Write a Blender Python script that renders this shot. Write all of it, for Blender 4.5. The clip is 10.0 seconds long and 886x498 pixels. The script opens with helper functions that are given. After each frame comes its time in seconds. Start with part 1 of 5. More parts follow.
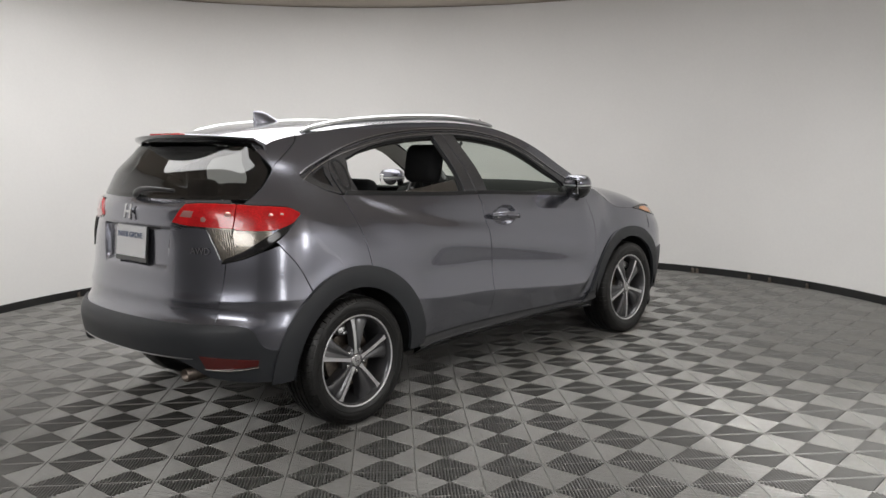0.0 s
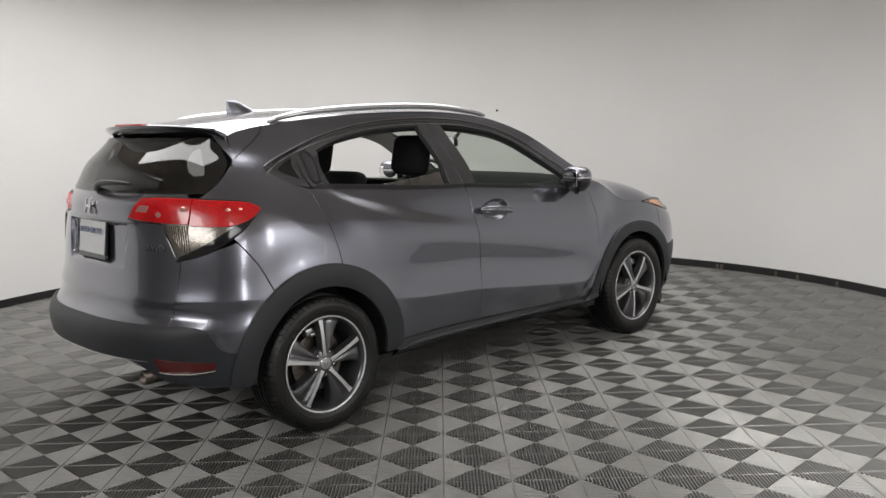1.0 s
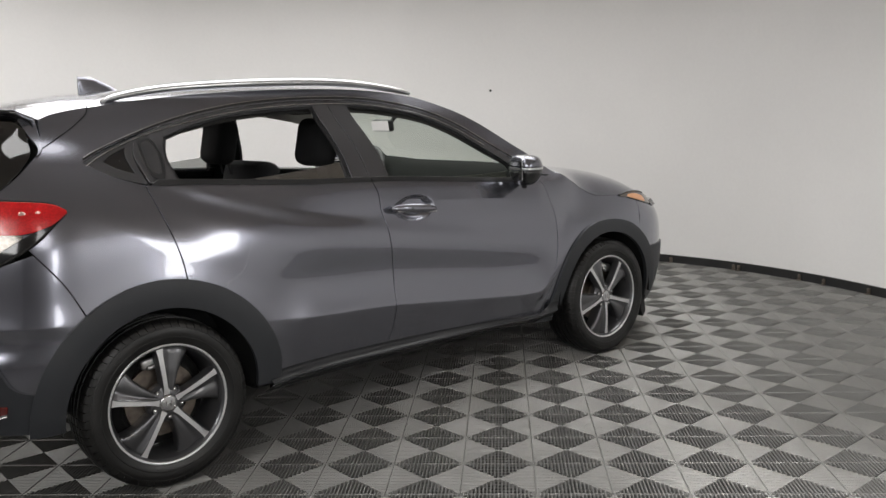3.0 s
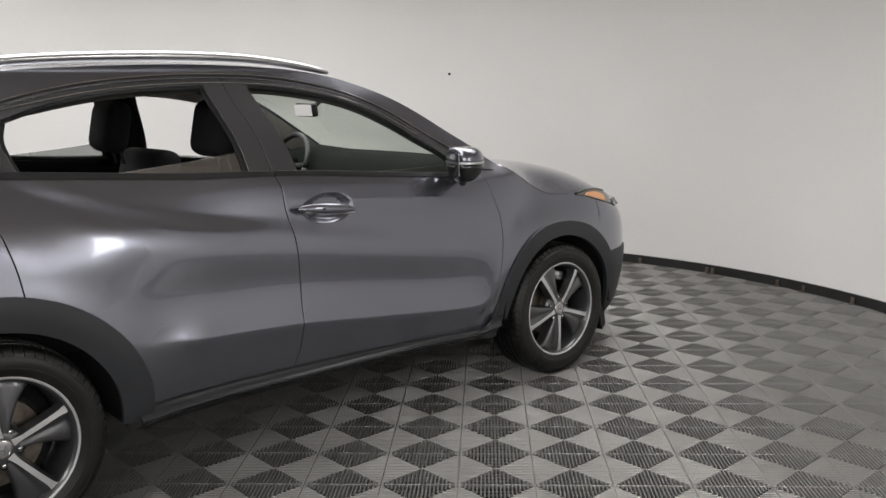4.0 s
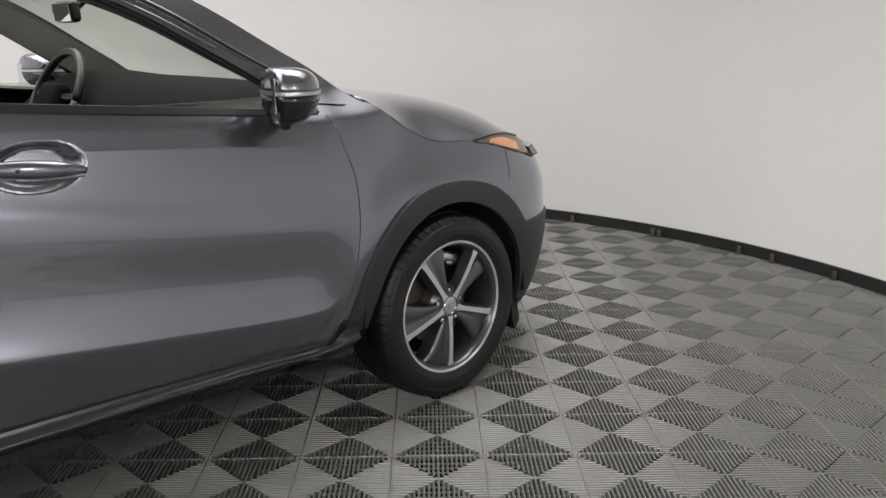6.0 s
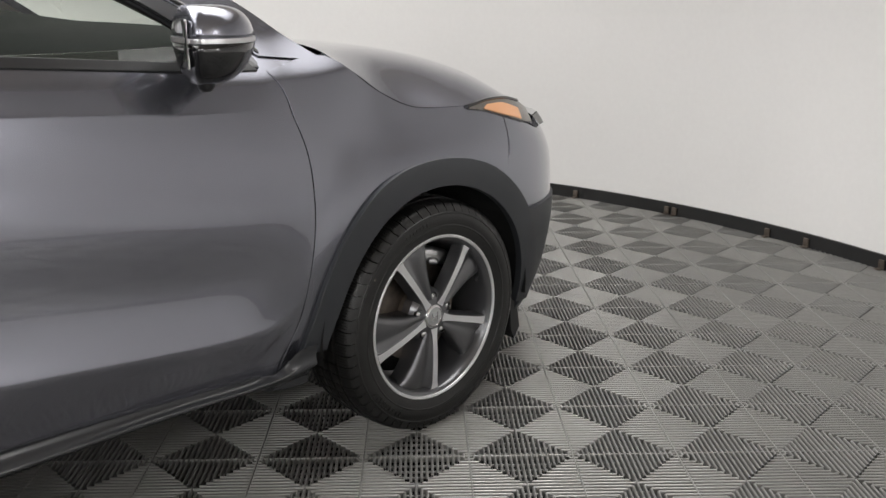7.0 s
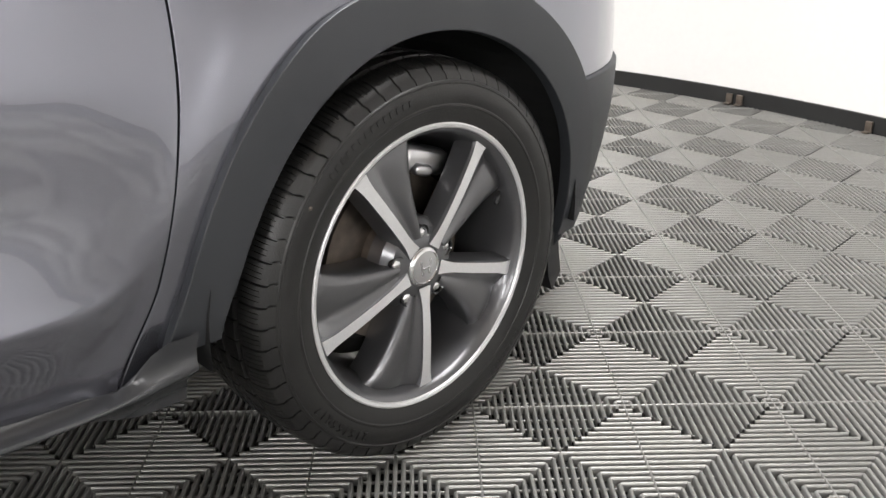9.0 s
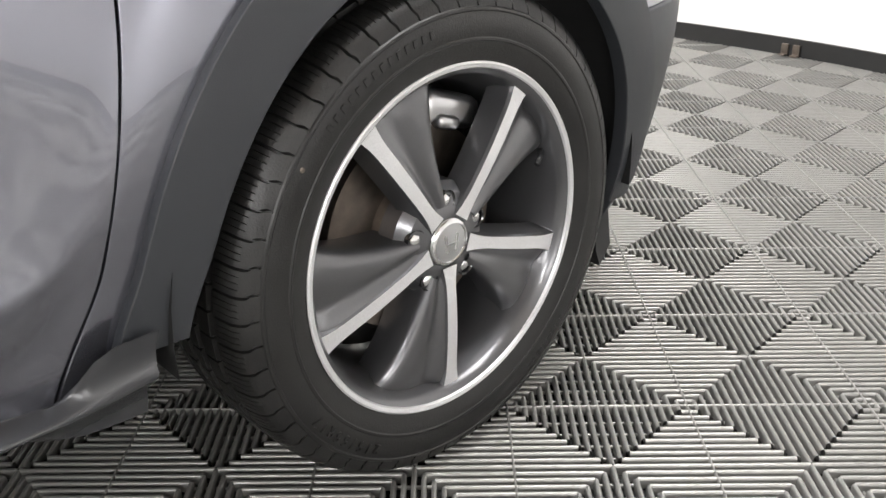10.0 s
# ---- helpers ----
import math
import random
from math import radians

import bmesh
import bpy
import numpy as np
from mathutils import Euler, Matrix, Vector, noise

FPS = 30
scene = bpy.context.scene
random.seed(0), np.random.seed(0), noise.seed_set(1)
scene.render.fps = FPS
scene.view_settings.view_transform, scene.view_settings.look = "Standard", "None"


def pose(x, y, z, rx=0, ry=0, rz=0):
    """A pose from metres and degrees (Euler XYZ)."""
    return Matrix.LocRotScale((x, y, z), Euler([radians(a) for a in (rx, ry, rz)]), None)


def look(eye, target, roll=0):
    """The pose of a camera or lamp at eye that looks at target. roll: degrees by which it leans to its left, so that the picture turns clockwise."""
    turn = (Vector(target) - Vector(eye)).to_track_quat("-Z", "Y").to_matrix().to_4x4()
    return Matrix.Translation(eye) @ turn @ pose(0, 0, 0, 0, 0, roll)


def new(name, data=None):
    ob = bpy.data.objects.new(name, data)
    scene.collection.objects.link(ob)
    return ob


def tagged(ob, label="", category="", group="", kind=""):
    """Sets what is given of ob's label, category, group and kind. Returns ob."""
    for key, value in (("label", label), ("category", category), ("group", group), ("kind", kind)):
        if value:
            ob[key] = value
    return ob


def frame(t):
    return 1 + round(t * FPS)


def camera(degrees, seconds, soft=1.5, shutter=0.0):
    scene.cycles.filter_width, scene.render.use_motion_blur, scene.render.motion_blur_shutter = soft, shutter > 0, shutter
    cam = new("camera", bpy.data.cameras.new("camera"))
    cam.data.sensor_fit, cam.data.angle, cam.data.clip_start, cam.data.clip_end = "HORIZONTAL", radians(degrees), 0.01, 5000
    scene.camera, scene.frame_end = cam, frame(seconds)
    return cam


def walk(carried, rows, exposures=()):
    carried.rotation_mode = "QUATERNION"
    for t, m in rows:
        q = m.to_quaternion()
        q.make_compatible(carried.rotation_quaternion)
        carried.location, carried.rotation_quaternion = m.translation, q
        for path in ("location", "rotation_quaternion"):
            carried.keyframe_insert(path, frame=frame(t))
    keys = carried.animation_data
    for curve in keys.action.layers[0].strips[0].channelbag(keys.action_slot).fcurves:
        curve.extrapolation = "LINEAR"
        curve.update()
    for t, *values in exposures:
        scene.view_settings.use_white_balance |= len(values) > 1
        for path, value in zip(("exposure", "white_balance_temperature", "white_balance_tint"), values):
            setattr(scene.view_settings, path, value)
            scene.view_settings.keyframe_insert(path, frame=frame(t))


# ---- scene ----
cam = camera(54.1, 10.0)
PATH = [
    (0, (4.132, -2.843, 1.486), (2.779, -1.395, 1.216), -1.15),
    (0.5, (4.184, -2.632, 1.488), (2.795, -1.220, 1.209), -1.17),
    (1, (4.198, -2.390, 1.466), (2.767, -1.023, 1.180), -1.43),
    (1.5, (4.187, -2.160, 1.458), (2.735, -0.817, 1.165), -1.54),
    (2, (4.206, -1.846, 1.446), (2.721, -0.540, 1.145), -1.64),
    (2.5, (4.149, -1.574, 1.426), (2.640, -0.298, 1.119), -1.87),
    (2.7, (4.112, -1.429, 1.425), (2.588, -0.171, 1.109), -1.86),
    (4, (3.713, -0.624, 1.406), (2.222, 0.662, 1.057), -0.95),
    (4.5, (3.550, -0.308, 1.385), (2.121, 1.043, 1.021), -0.58),
    (5, (3.355, -0.014, 1.361), (1.919, 1.326, 0.984), -0.86),
    (5.5, (3.145, 0.291, 1.340), (1.717, 1.631, 0.932), -1.01),
    (5.7, (3.062, 0.396, 1.316), (1.652, 1.744, 0.874), -0.82),
    (6.8, (2.541, 0.908, 1.214), (1.202, 2.285, 0.654), 0.28),
    (7, (2.477, 1.008, 1.207), (1.128, 2.371, 0.638), 0.06),
    (7.5, (2.293, 1.212, 1.158), (0.921, 2.538, 0.558), -0.28),
    (8, (2.073, 1.421, 1.055), (0.735, 2.728, 0.345), -0.41),
    (8.5, (1.908, 1.579, 0.975), (0.598, 2.886, 0.216), 0.27),
    (9, (1.774, 1.724, 0.909), (0.481, 3.033, 0.124), 0.09),
    (9.5, (1.675, 1.821, 0.852), (0.373, 3.095, 0.026), -0.34),
    (10, (1.597, 1.897, 0.817), (0.288, 3.137, -0.048), -0.56),
]
walk(cam, [(t, look(eye, target, roll)) for t, eye, target, roll in PATH], exposures=[(0.0, -0.60), (2.5, -0.56), (4.6, -0.54), (5.5, -0.47), (7.0, -0.25), (8.0, 0.18), (9.0, 0.60), (10.0, 0.88)])

# ---------------------------------------------------------------- world and lights
world = bpy.data.worlds.new("world")
scene.world = world
world.use_nodes = True
world.node_tree.nodes["Background"].inputs[0].default_value = (0.9, 0.95, 1.0, 1)
world.node_tree.nodes["Background"].inputs[1].default_value = 0.02


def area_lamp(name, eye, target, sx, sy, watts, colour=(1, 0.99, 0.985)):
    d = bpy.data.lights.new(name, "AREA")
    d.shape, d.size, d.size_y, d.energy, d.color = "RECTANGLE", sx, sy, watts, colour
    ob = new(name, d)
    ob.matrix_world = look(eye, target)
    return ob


area_lamp("ceiling_softbox", (-0.9, 1.1, 2.82), (-0.9, 1.1, 0), 3.2, 4.2, 215)
# added fill, no known lamp here: lifts the front floor and wheel
area_lamp("added_front_fill", (1.0, 3.3, 2.81), (1.1, 3.2, 0), 2.0, 1.6, 28).data.spread = radians(100)
# added strips that wash the unseen east wall and the left wall
area_lamp("added_wall_wash", (5.5, 1.2, 2.80), (7.2, 1.2, 0), 0.4, 6.5, 220)
area_lamp("added_wall_wash", (-2.2, 0.6, 2.81), (-2.3, 0.6, 0), 0.30, 4.0, 30)
# unseen sources, added for the bright patches on flank and tail
area_lamp("unseen_side_panel", (5.6, 2.4, 2.1), (0.8, 2.2, 0.7), 0.8, 1.4, 45)
area_lamp("unseen_side_panel", (5.6, 4.2, 2.3), (0.8, 2.8, 0.7), 1.3, 0.9, 24)
area_lamp("rear_light_panel", (1.8, -4.2, 2.65), (0.2, -0.4, 0.8), 2.6, 1.2, 105)
area_lamp("bright_doorway", (6.3, -1.5, 1.6), (0.8, 0.0, 1.0), 0.7, 1.7, 42)
# added fill from behind the camera, brightens the ribs of the front floor
area_lamp("added_aimed_fill", (3.8, -1.6, 2.80), (1.5, 3.0, 0.1), 1.4, 1.4, 24).data.spread = radians(100)

# ---------------------------------------------------------------- materials


def material(name, base, rough=0.5, metal=0.0, coat=0.0, coat_rough=0.03, grain=0.0, grain_scale=200.0,
             stain=0.0, stain_scale=3.0, bump=0.0, bump_scale=200.0, spec=0.5, rough_var=0.0):
    m = bpy.data.materials.new(name)
    m.use_nodes = True
    nt = m.node_tree
    b = nt.nodes["Principled BSDF"]
    b.inputs["Base Color"].default_value = (*base, 1)
    b.inputs["Roughness"].default_value = rough
    b.inputs["Metallic"].default_value = metal
    b.inputs["Coat Weight"].default_value = coat
    b.inputs["Coat Roughness"].default_value = coat_rough
    b.inputs["Specular IOR Level"].default_value = spec
    co = nt.nodes.new("ShaderNodeTexCoord")

    def noise_tex(scale, detail=3.0):
        n = nt.nodes.new("ShaderNodeTexNoise")
        n.inputs["Scale"].default_value, n.inputs["Detail"].default_value = scale, detail
        nt.links.new(co.outputs["Object"], n.inputs["Vector"])
        return n

    colour = None
    for amount, scale in ((grain, grain_scale), (stain, stain_scale)):
        if amount:
            n = noise_tex(scale)
            ramp = nt.nodes.new("ShaderNodeMapRange")
            ramp.inputs["From Min"].default_value, ramp.inputs["From Max"].default_value = 0.3, 0.7
            ramp.inputs["To Min"].default_value, ramp.inputs["To Max"].default_value = 1 - amount, 1 + amount
            nt.links.new(n.outputs["Fac"], ramp.inputs["Value"])
            mul = nt.nodes.new("ShaderNodeVectorMath")
            mul.operation = "SCALE"
            if colour is None:
                mul.inputs[0].default_value = base
            else:
                nt.links.new(colour, mul.inputs[0])
            nt.links.new(ramp.outputs["Result"], mul.inputs["Scale"])
            colour = mul.outputs["Vector"]
    if colour is not None:
        nt.links.new(colour, b.inputs["Base Color"])
    if rough_var:
        n = noise_tex(stain_scale * 2)
        ramp = nt.nodes.new("ShaderNodeMapRange")
        ramp.inputs["From Min"].default_value, ramp.inputs["From Max"].default_value = 0.3, 0.7
        ramp.inputs["To Min"].default_value, ramp.inputs["To Max"].default_value = rough - rough_var, rough + rough_var
        nt.links.new(n.outputs["Fac"], ramp.inputs["Value"])
        nt.links.new(ramp.outputs["Result"], b.inputs["Roughness"])
    if bump:
        n = noise_tex(bump_scale)
        bp = nt.nodes.new("ShaderNodeBump")
        bp.inputs["Strength"].default_value, bp.inputs["Distance"].default_value = bump, 0.002
        nt.links.new(n.outputs["Fac"], bp.inputs["Height"])
        nt.links.new(bp.outputs["Normal"], b.inputs["Normal"])
    return m


def glass_material(name, tint, rough=0.0, gloss_min=0.07):
    """Thin glass: mostly clear with a Fresnel gloss."""
    m = bpy.data.materials.new(name)
    m.use_nodes = True
    nt = m.node_tree
    nt.nodes.clear()
    out = nt.nodes.new("ShaderNodeOutputMaterial")
    clear = nt.nodes.new("ShaderNodeBsdfTransparent")
    clear.inputs["Color"].default_value = (*tint, 1)
    gloss = nt.nodes.new("ShaderNodeBsdfGlossy")
    gloss.inputs["Roughness"].default_value = rough
    facing = nt.nodes.new("ShaderNodeLayerWeight")
    facing.inputs["Blend"].default_value = 0.5
    power = nt.nodes.new("ShaderNodeMath")
    power.operation = "POWER"
    power.inputs[1].default_value = 5.0
    nt.links.new(facing.outputs["Facing"], power.inputs[0])
    fres = nt.nodes.new("ShaderNodeMapRange")
    fres.inputs["To Min"].default_value, fres.inputs["To Max"].default_value = gloss_min, 0.95
    nt.links.new(power.outputs[0], fres.inputs["Value"])
    mix = nt.nodes.new("ShaderNodeMixShader")
    nt.links.new(fres.outputs[0], mix.inputs[0])
    nt.links.new(clear.outputs[0], mix.inputs[1])
    nt.links.new(gloss.outputs[0], mix.inputs[2])
    nt.links.new(mix.outputs[0], out.inputs["Surface"])
    return m


PAINT = material("metallic_grey_paint", (0.222, 0.226, 0.262), rough=0.24, metal=0.88, coat=1.0, coat_rough=0.02, grain=0.10, grain_scale=1400)
CLADDING = material("grey_black_textured_plastic", (0.030, 0.0325, 0.037), rough=0.46, bump=0.25, bump_scale=900, stain=0.08, stain_scale=6)
GLOSS_BLACK = material("gloss_black_trim", (0.012, 0.012, 0.013), rough=0.12, coat=0.6)
SILL_PLASTIC = material("satin_black_sill_plastic", (0.036, 0.037, 0.040), rough=0.24, stain=0.08, stain_scale=6)
SATIN_BLACK = material("satin_black_trim", (0.018, 0.018, 0.019), rough=0.35)
PILLAR = material("dark_grey_pillar_film", (0.105, 0.106, 0.113), rough=0.26, metal=0.6, coat=0.7)
RUBBER = material("tyre_rubber", (0.011, 0.0107, 0.0103), rough=0.38, bump=0.2, bump_scale=400, stain=0.25, stain_scale=9, rough_var=0.1)
CAVITY = material("black_cavity", (0.006, 0.006, 0.006), rough=0.9)
MACHINED = material("machined_aluminium", (0.80, 0.80, 0.81), rough=0.36, metal=0.65, grain=0.06, grain_scale=500)
WHEEL_GREY = material("wheel_grey_paint", (0.130, 0.130, 0.136), rough=0.30, metal=0.7, coat=0.5, grain=0.08, grain_scale=900)
CHROME = material("chrome", (0.75, 0.75, 0.76), rough=0.08, metal=1.0)
SILVER = material("satin_silver", (0.62, 0.62, 0.63), rough=0.28, metal=1.0)
STEEL = material("brushed_disc_steel", (0.20, 0.17, 0.145), rough=0.45, metal=1.0, stain=0.3, stain_scale=30)
LAMP_RED = material("red_lamp_lens", (0.60, 0.010, 0.013), rough=0.15, coat=1.0, grain=0.2, grain_scale=150, stain=0.20, stain_scale=11, bump=0.3, bump_scale=220)
# colours the painted lens highlights and the reflector panel
LAMP_PINK = material("pale_red_glint_and_reflector", (0.90, 0.42, 0.38), rough=0.12, metal=0.6, coat=1.0)
LAMP_DEEP = material("deep_red_reflector", (0.09, 0.006, 0.005), rough=0.2, coat=0.8)
LAMP_CLEAR = material("clear_lamp_lens", (0.20, 0.18, 0.155), rough=0.22, metal=0.8, coat=1.0, grain=0.2, grain_scale=70, bump=0.4, bump_scale=120)
AMBER = material("amber_reflector", (0.62, 0.30, 0.14), rough=0.25, coat=1.0)
PLATE_WHITE = material("white_plate", (0.88, 0.88, 0.89), rough=0.4)
STRAW = material("dry_straw", (0.42, 0.36, 0.20), rough=0.7)
INK = material("blue_grey_print", (0.16, 0.20, 0.30), rough=0.5)
FABRIC = material("black_seat_fabric", (0.014, 0.014, 0.015), rough=0.95, grain=0.3, grain_scale=700, bump=0.4, bump_scale=900)
DASH = material("dark_dashboard_plastic", (0.010, 0.011, 0.010), rough=0.85, bump=0.2, bump_scale=700, spec=0.08)
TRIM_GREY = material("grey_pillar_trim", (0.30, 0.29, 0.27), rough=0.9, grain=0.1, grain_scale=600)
GLASS = glass_material("clear_window_glass", (0.80, 0.86, 0.80))
PANE_GLASS = glass_material("side_pane_glass", (0.72, 0.74, 0.72), gloss_min=0.45)
PRIVACY = glass_material("tinted_rear_glass", (0.24, 0.25, 0.245), gloss_min=0.13)
# also on the right pillar trim, where it stands in for shade
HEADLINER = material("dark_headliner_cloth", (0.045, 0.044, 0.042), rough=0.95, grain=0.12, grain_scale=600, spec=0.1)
MIRROR = material("mirror_glass", (0.8, 0.8, 0.8), rough=0.02, metal=1.0)
WALL_PAINT = material("white_cyclorama_paint", (0.80, 0.79, 0.775), rough=0.75, stain=0.025, stain_scale=0.8, grain=0.01, grain_scale=40, bump=0.05, bump_scale=60)
OUTER_WALL = material("pale_outer_wall_paint", (0.78, 0.775, 0.765), rough=0.85, stain=0.08, stain_scale=1.0)
CEILING_PAINT = material("beige_ceiling_paint", (0.52, 0.46, 0.40), rough=0.85, stain=0.05, stain_scale=1.5)
BASEBOARD = material("black_rubber_baseboard", (0.012, 0.012, 0.012), rough=0.5, stain=0.3, stain_scale=5)
TILE = material("grey_ribbed_polypropylene_tile", (0.315, 0.311, 0.298), rough=0.33, metal=0.60, spec=0.3, stain=0.14, stain_scale=1.3, grain=0.05, grain_scale=60)
TILE.node_tree.nodes["Principled BSDF"].inputs["Specular Tint"].default_value = (0.18, 0.18, 0.18, 1)
# near black: the shade in the rib gaps is put into its colour
SUBFLOOR = material("shaded_concrete_subfloor", (0.008, 0.008, 0.008), rough=0.9, stain=0.3, stain_scale=2)

# ---------------------------------------------------------------- mesh helpers


def part(name, data, mat, parent=None, label="", smooth=False):
    """Links a bmesh or mesh as one object under its parent."""
    if isinstance(data, bmesh.types.BMesh):
        me = bpy.data.meshes.new(name)
        data.to_mesh(me)
        data.free()
    else:
        me = data
    if mat is not None and not me.materials:
        me.materials.append(mat)
    if smooth:
        me.polygons.foreach_set("use_smooth", [True] * len(me.polygons))
    ob = new(name, me)
    if parent is not None:
        ob.parent = parent
    if label:
        ob["label"] = label
    return ob


def thing(name, label, category, group="", kind="", at=(0, 0, 0)):
    ob = new(name)
    ob.location = at
    ob.empty_display_size = 0.2
    return tagged(ob, label, category, group, kind)


def curve_at(pts, smooth=True):
    """A function of y on a smooth line through (y, value) pairs, flat-ended monotone cubic."""
    xs = np.array([p[0] for p in pts], float)
    ys = np.array([p[1] for p in pts], float)
    d = np.diff(ys) / np.diff(xs)
    m = np.r_[d[0], (d[:-1] + d[1:]) / 2, d[-1]]
    for i in range(len(d)):
        if abs(d[i]) < 1e-9:
            m[i] = m[i + 1] = 0

    def f(x):
        i = min(max(int(np.searchsorted(xs, x)) - 1, 0), len(d) - 1)
        h = xs[i + 1] - xs[i]
        t = (x - xs[i]) / h
        if t < 0:
            return ys[0] + m[0] * (x - xs[0])
        if t > 1:
            return ys[-1] + m[-1] * (x - xs[-1])
        a, b = t * t * (3 - 2 * t), t * (1 - t) ** 2
        return ys[i] * (1 - a) + ys[i + 1] * a + h * (m[i] * b - m[i + 1] * t * t * (1 - t))

    return f


def spline(pts, n, closed=False):
    """n + 1 points at even steps along a Catmull-Rom line through pts (any dimension)."""
    p = np.array(pts, float)
    if len(p) == 2:
        return [p[0] + (p[1] - p[0]) * i / n for i in range(n + 1)]
    if closed:
        q = np.vstack([p[-1], p, p[0], p[1]])
    else:
        q = np.vstack([2 * p[0] - p[1], p, 2 * p[-1] - p[-2]])
    fine = []
    for i in range(len(q) - 3):
        a, b, c, d = q[i:i + 4]
        for k in range(16):
            t = k / 16
            fine.append(0.5 * (2 * b + (c - a) * t + (2 * a - 5 * b + 4 * c - d) * t * t + (3 * b - a - 3 * c + d) * t ** 3))
    fine.append(q[-2])
    fine = np.array(fine)
    s = np.r_[0, np.cumsum(np.linalg.norm(np.diff(fine, axis=0), axis=1))]
    want = np.linspace(0, s[-1], n + 1)
    return [np.array([np.interp(w, s, fine[:, k]) for k in range(p.shape[1])]) for w in want]


def broken(*runs, n=40):
    """Even points along several splines joined at sharp corners; each run starts where the last one ended."""
    fine = []
    for r in runs:
        fine += list(spline(r, 60))[(1 if fine else 0):]
    fine = np.array(fine)
    s = np.r_[0, np.cumsum(np.linalg.norm(np.diff(fine, axis=0), axis=1))]
    want = np.linspace(0, s[-1], n + 1)
    return [np.array([np.interp(w, s, fine[:, k]) for k in range(fine.shape[1])]) for w in want]


def coons(bottom, top, left, right, nu, nv):
    """A grid [nv + 1][nu + 1] of plane points filled in between four lines."""
    B, T = (spline(c, nu) if len(c) != nu + 1 else c for c in (bottom, top))
    L, R = (spline(c, nv) if len(c) != nv + 1 else c for c in (left, right))
    g = []
    for j in range(nv + 1):
        v = j / nv
        row = []
        for i in range(nu + 1):
            u = i / nu
            row.append((1 - v) * B[i] + v * T[i] + (1 - u) * L[j] + u * R[j]
                       - ((1 - u) * (1 - v) * B[0] + u * (1 - v) * B[nu] + (1 - u) * v * T[0] + u * v * T[nu]))
        g.append(row)
    return g


class Sheet:
    """Collects patches that lie on one smooth surface into a mesh with exact normals and turned-in edges."""

    def __init__(self, surf, flip=False):
        self.surf, self.flip = surf, flip
        self.v, self.f, self.n, self.at = [], [], [], {}

    def add(self, p, n):
        """The index of a vertex; one that is there already is used again."""
        key = tuple(round(c, 5) for c in p) + tuple(round(c, 2) + 0.0 for c in n)
        if key not in self.at:
            self.at[key] = len(self.v)
            self.v.append(p)
            self.n.append(n)
        return self.at[key]

    def normal(self, a, b):
        e = 1e-3
        p = self.surf(a, b)
        na = (self.surf(a + e, b) - p).cross(self.surf(a, b + e) - p)
        if self.flip:
            na.negate()
        return na.normalized() if na.length > 1e-12 else Vector((1, 0, 0))

    def face(self, idx):
        if len(set(idx)) < len(idx):
            idx = [k for q, k in enumerate(idx) if k not in idx[:q]]
            if len(idx) < 3:
                return
        self.f.append(tuple(reversed(idx)) if self.flip else tuple(idx))

    def grid(self, g, lift=0.0, turn=0.014, edges="btlr", thick=True):
        nv, nu = len(g), len(g[0])
        at = []
        for row in g:
            for a, b in row:
                n = self.normal(a, b)
                at.append(self.add(self.surf(a, b) + n * lift, n))
        ix = lambda j, i: at[j * nu + i]
        for j in range(nv - 1):
            for i in range(nu - 1):
                self.face((ix(j, i), ix(j, i + 1), ix(j + 1, i + 1), ix(j + 1, i)))
        lines = {"b": [ix(0, i) for i in range(nu)], "t": [ix(nv - 1, nu - 1 - i) for i in range(nu)],
                 "r": [ix(j, nu - 1) for j in range(nv)], "l": [ix(nv - 1 - j, 0) for j in range(nv)]}
        if turn:
            for k in edges:
                self.rim(lines[k], turn)
        return self

    def rim(self, line, turn, bevel=0.0022):
        """A small rounded edge, then a wall inward."""
        inward = []
        for k in range(len(line)):
            a, b = self.v[line[max(k - 1, 0)]], self.v[line[min(k + 1, len(line) - 1)]]
            t = (b - a).normalized()
            o = t.cross(self.n[line[k]])
            if self.flip:
                o.negate()
            inward.append(o.normalized() if o.length > 0 else Vector((0, 0, 1)))
        rows = [list(line), [], []]
        for k, i in enumerate(line):
            p, n, o = self.v[i], self.n[i], inward[k]
            rows[1].append(self.add(p + o * bevel - n * bevel, o))
            rows[2].append(self.add(p + o * bevel - n * turn, o))
        for r in range(2):
            for k in range(len(line) - 1):
                self.face((rows[r][k], rows[r + 1][k], rows[r + 1][k + 1], rows[r][k + 1]))

    def ring(self, outer, inner, rows=3, lift=0.0, turn=0.014, closed=True):
        """A band between two lines with the same count of points."""
        base, n = len(self.v), len(outer)
        self.at = {}
        for r in range(rows + 1):
            for a, b in zip(outer, inner):
                q = a + (b - a) * r / rows
                nn = self.normal(*q)
                self.v.append(self.surf(*q) + nn * lift)
                self.n.append(nn)
        m = n if closed else n - 1
        for r in range(rows):
            for k in range(m):
                a, b = base + r * n + k, base + r * n + (k + 1) % n
                self.face((a, b, b + n, a + n))
        if turn:
            close = (lambda l: l + [l[0]]) if closed else (lambda l: l)
            self.rim(close([base + k for k in range(n)]), turn)
            self.rim(close([base + rows * n + n - 1 - k for k in range(n)]), turn)
        return self

    def mesh(self, name, side=1):
        """The mesh; side -1 gives the mirror image across the car's middle plane."""
        me = bpy.data.meshes.new(name)
        v = [(p.x * side, p.y, p.z) for p in self.v]
        f = [tuple(reversed(q)) for q in self.f] if side < 0 else self.f
        me.from_pydata(v, [], f)
        me.polygons.foreach_set("use_smooth", [True] * len(me.polygons))
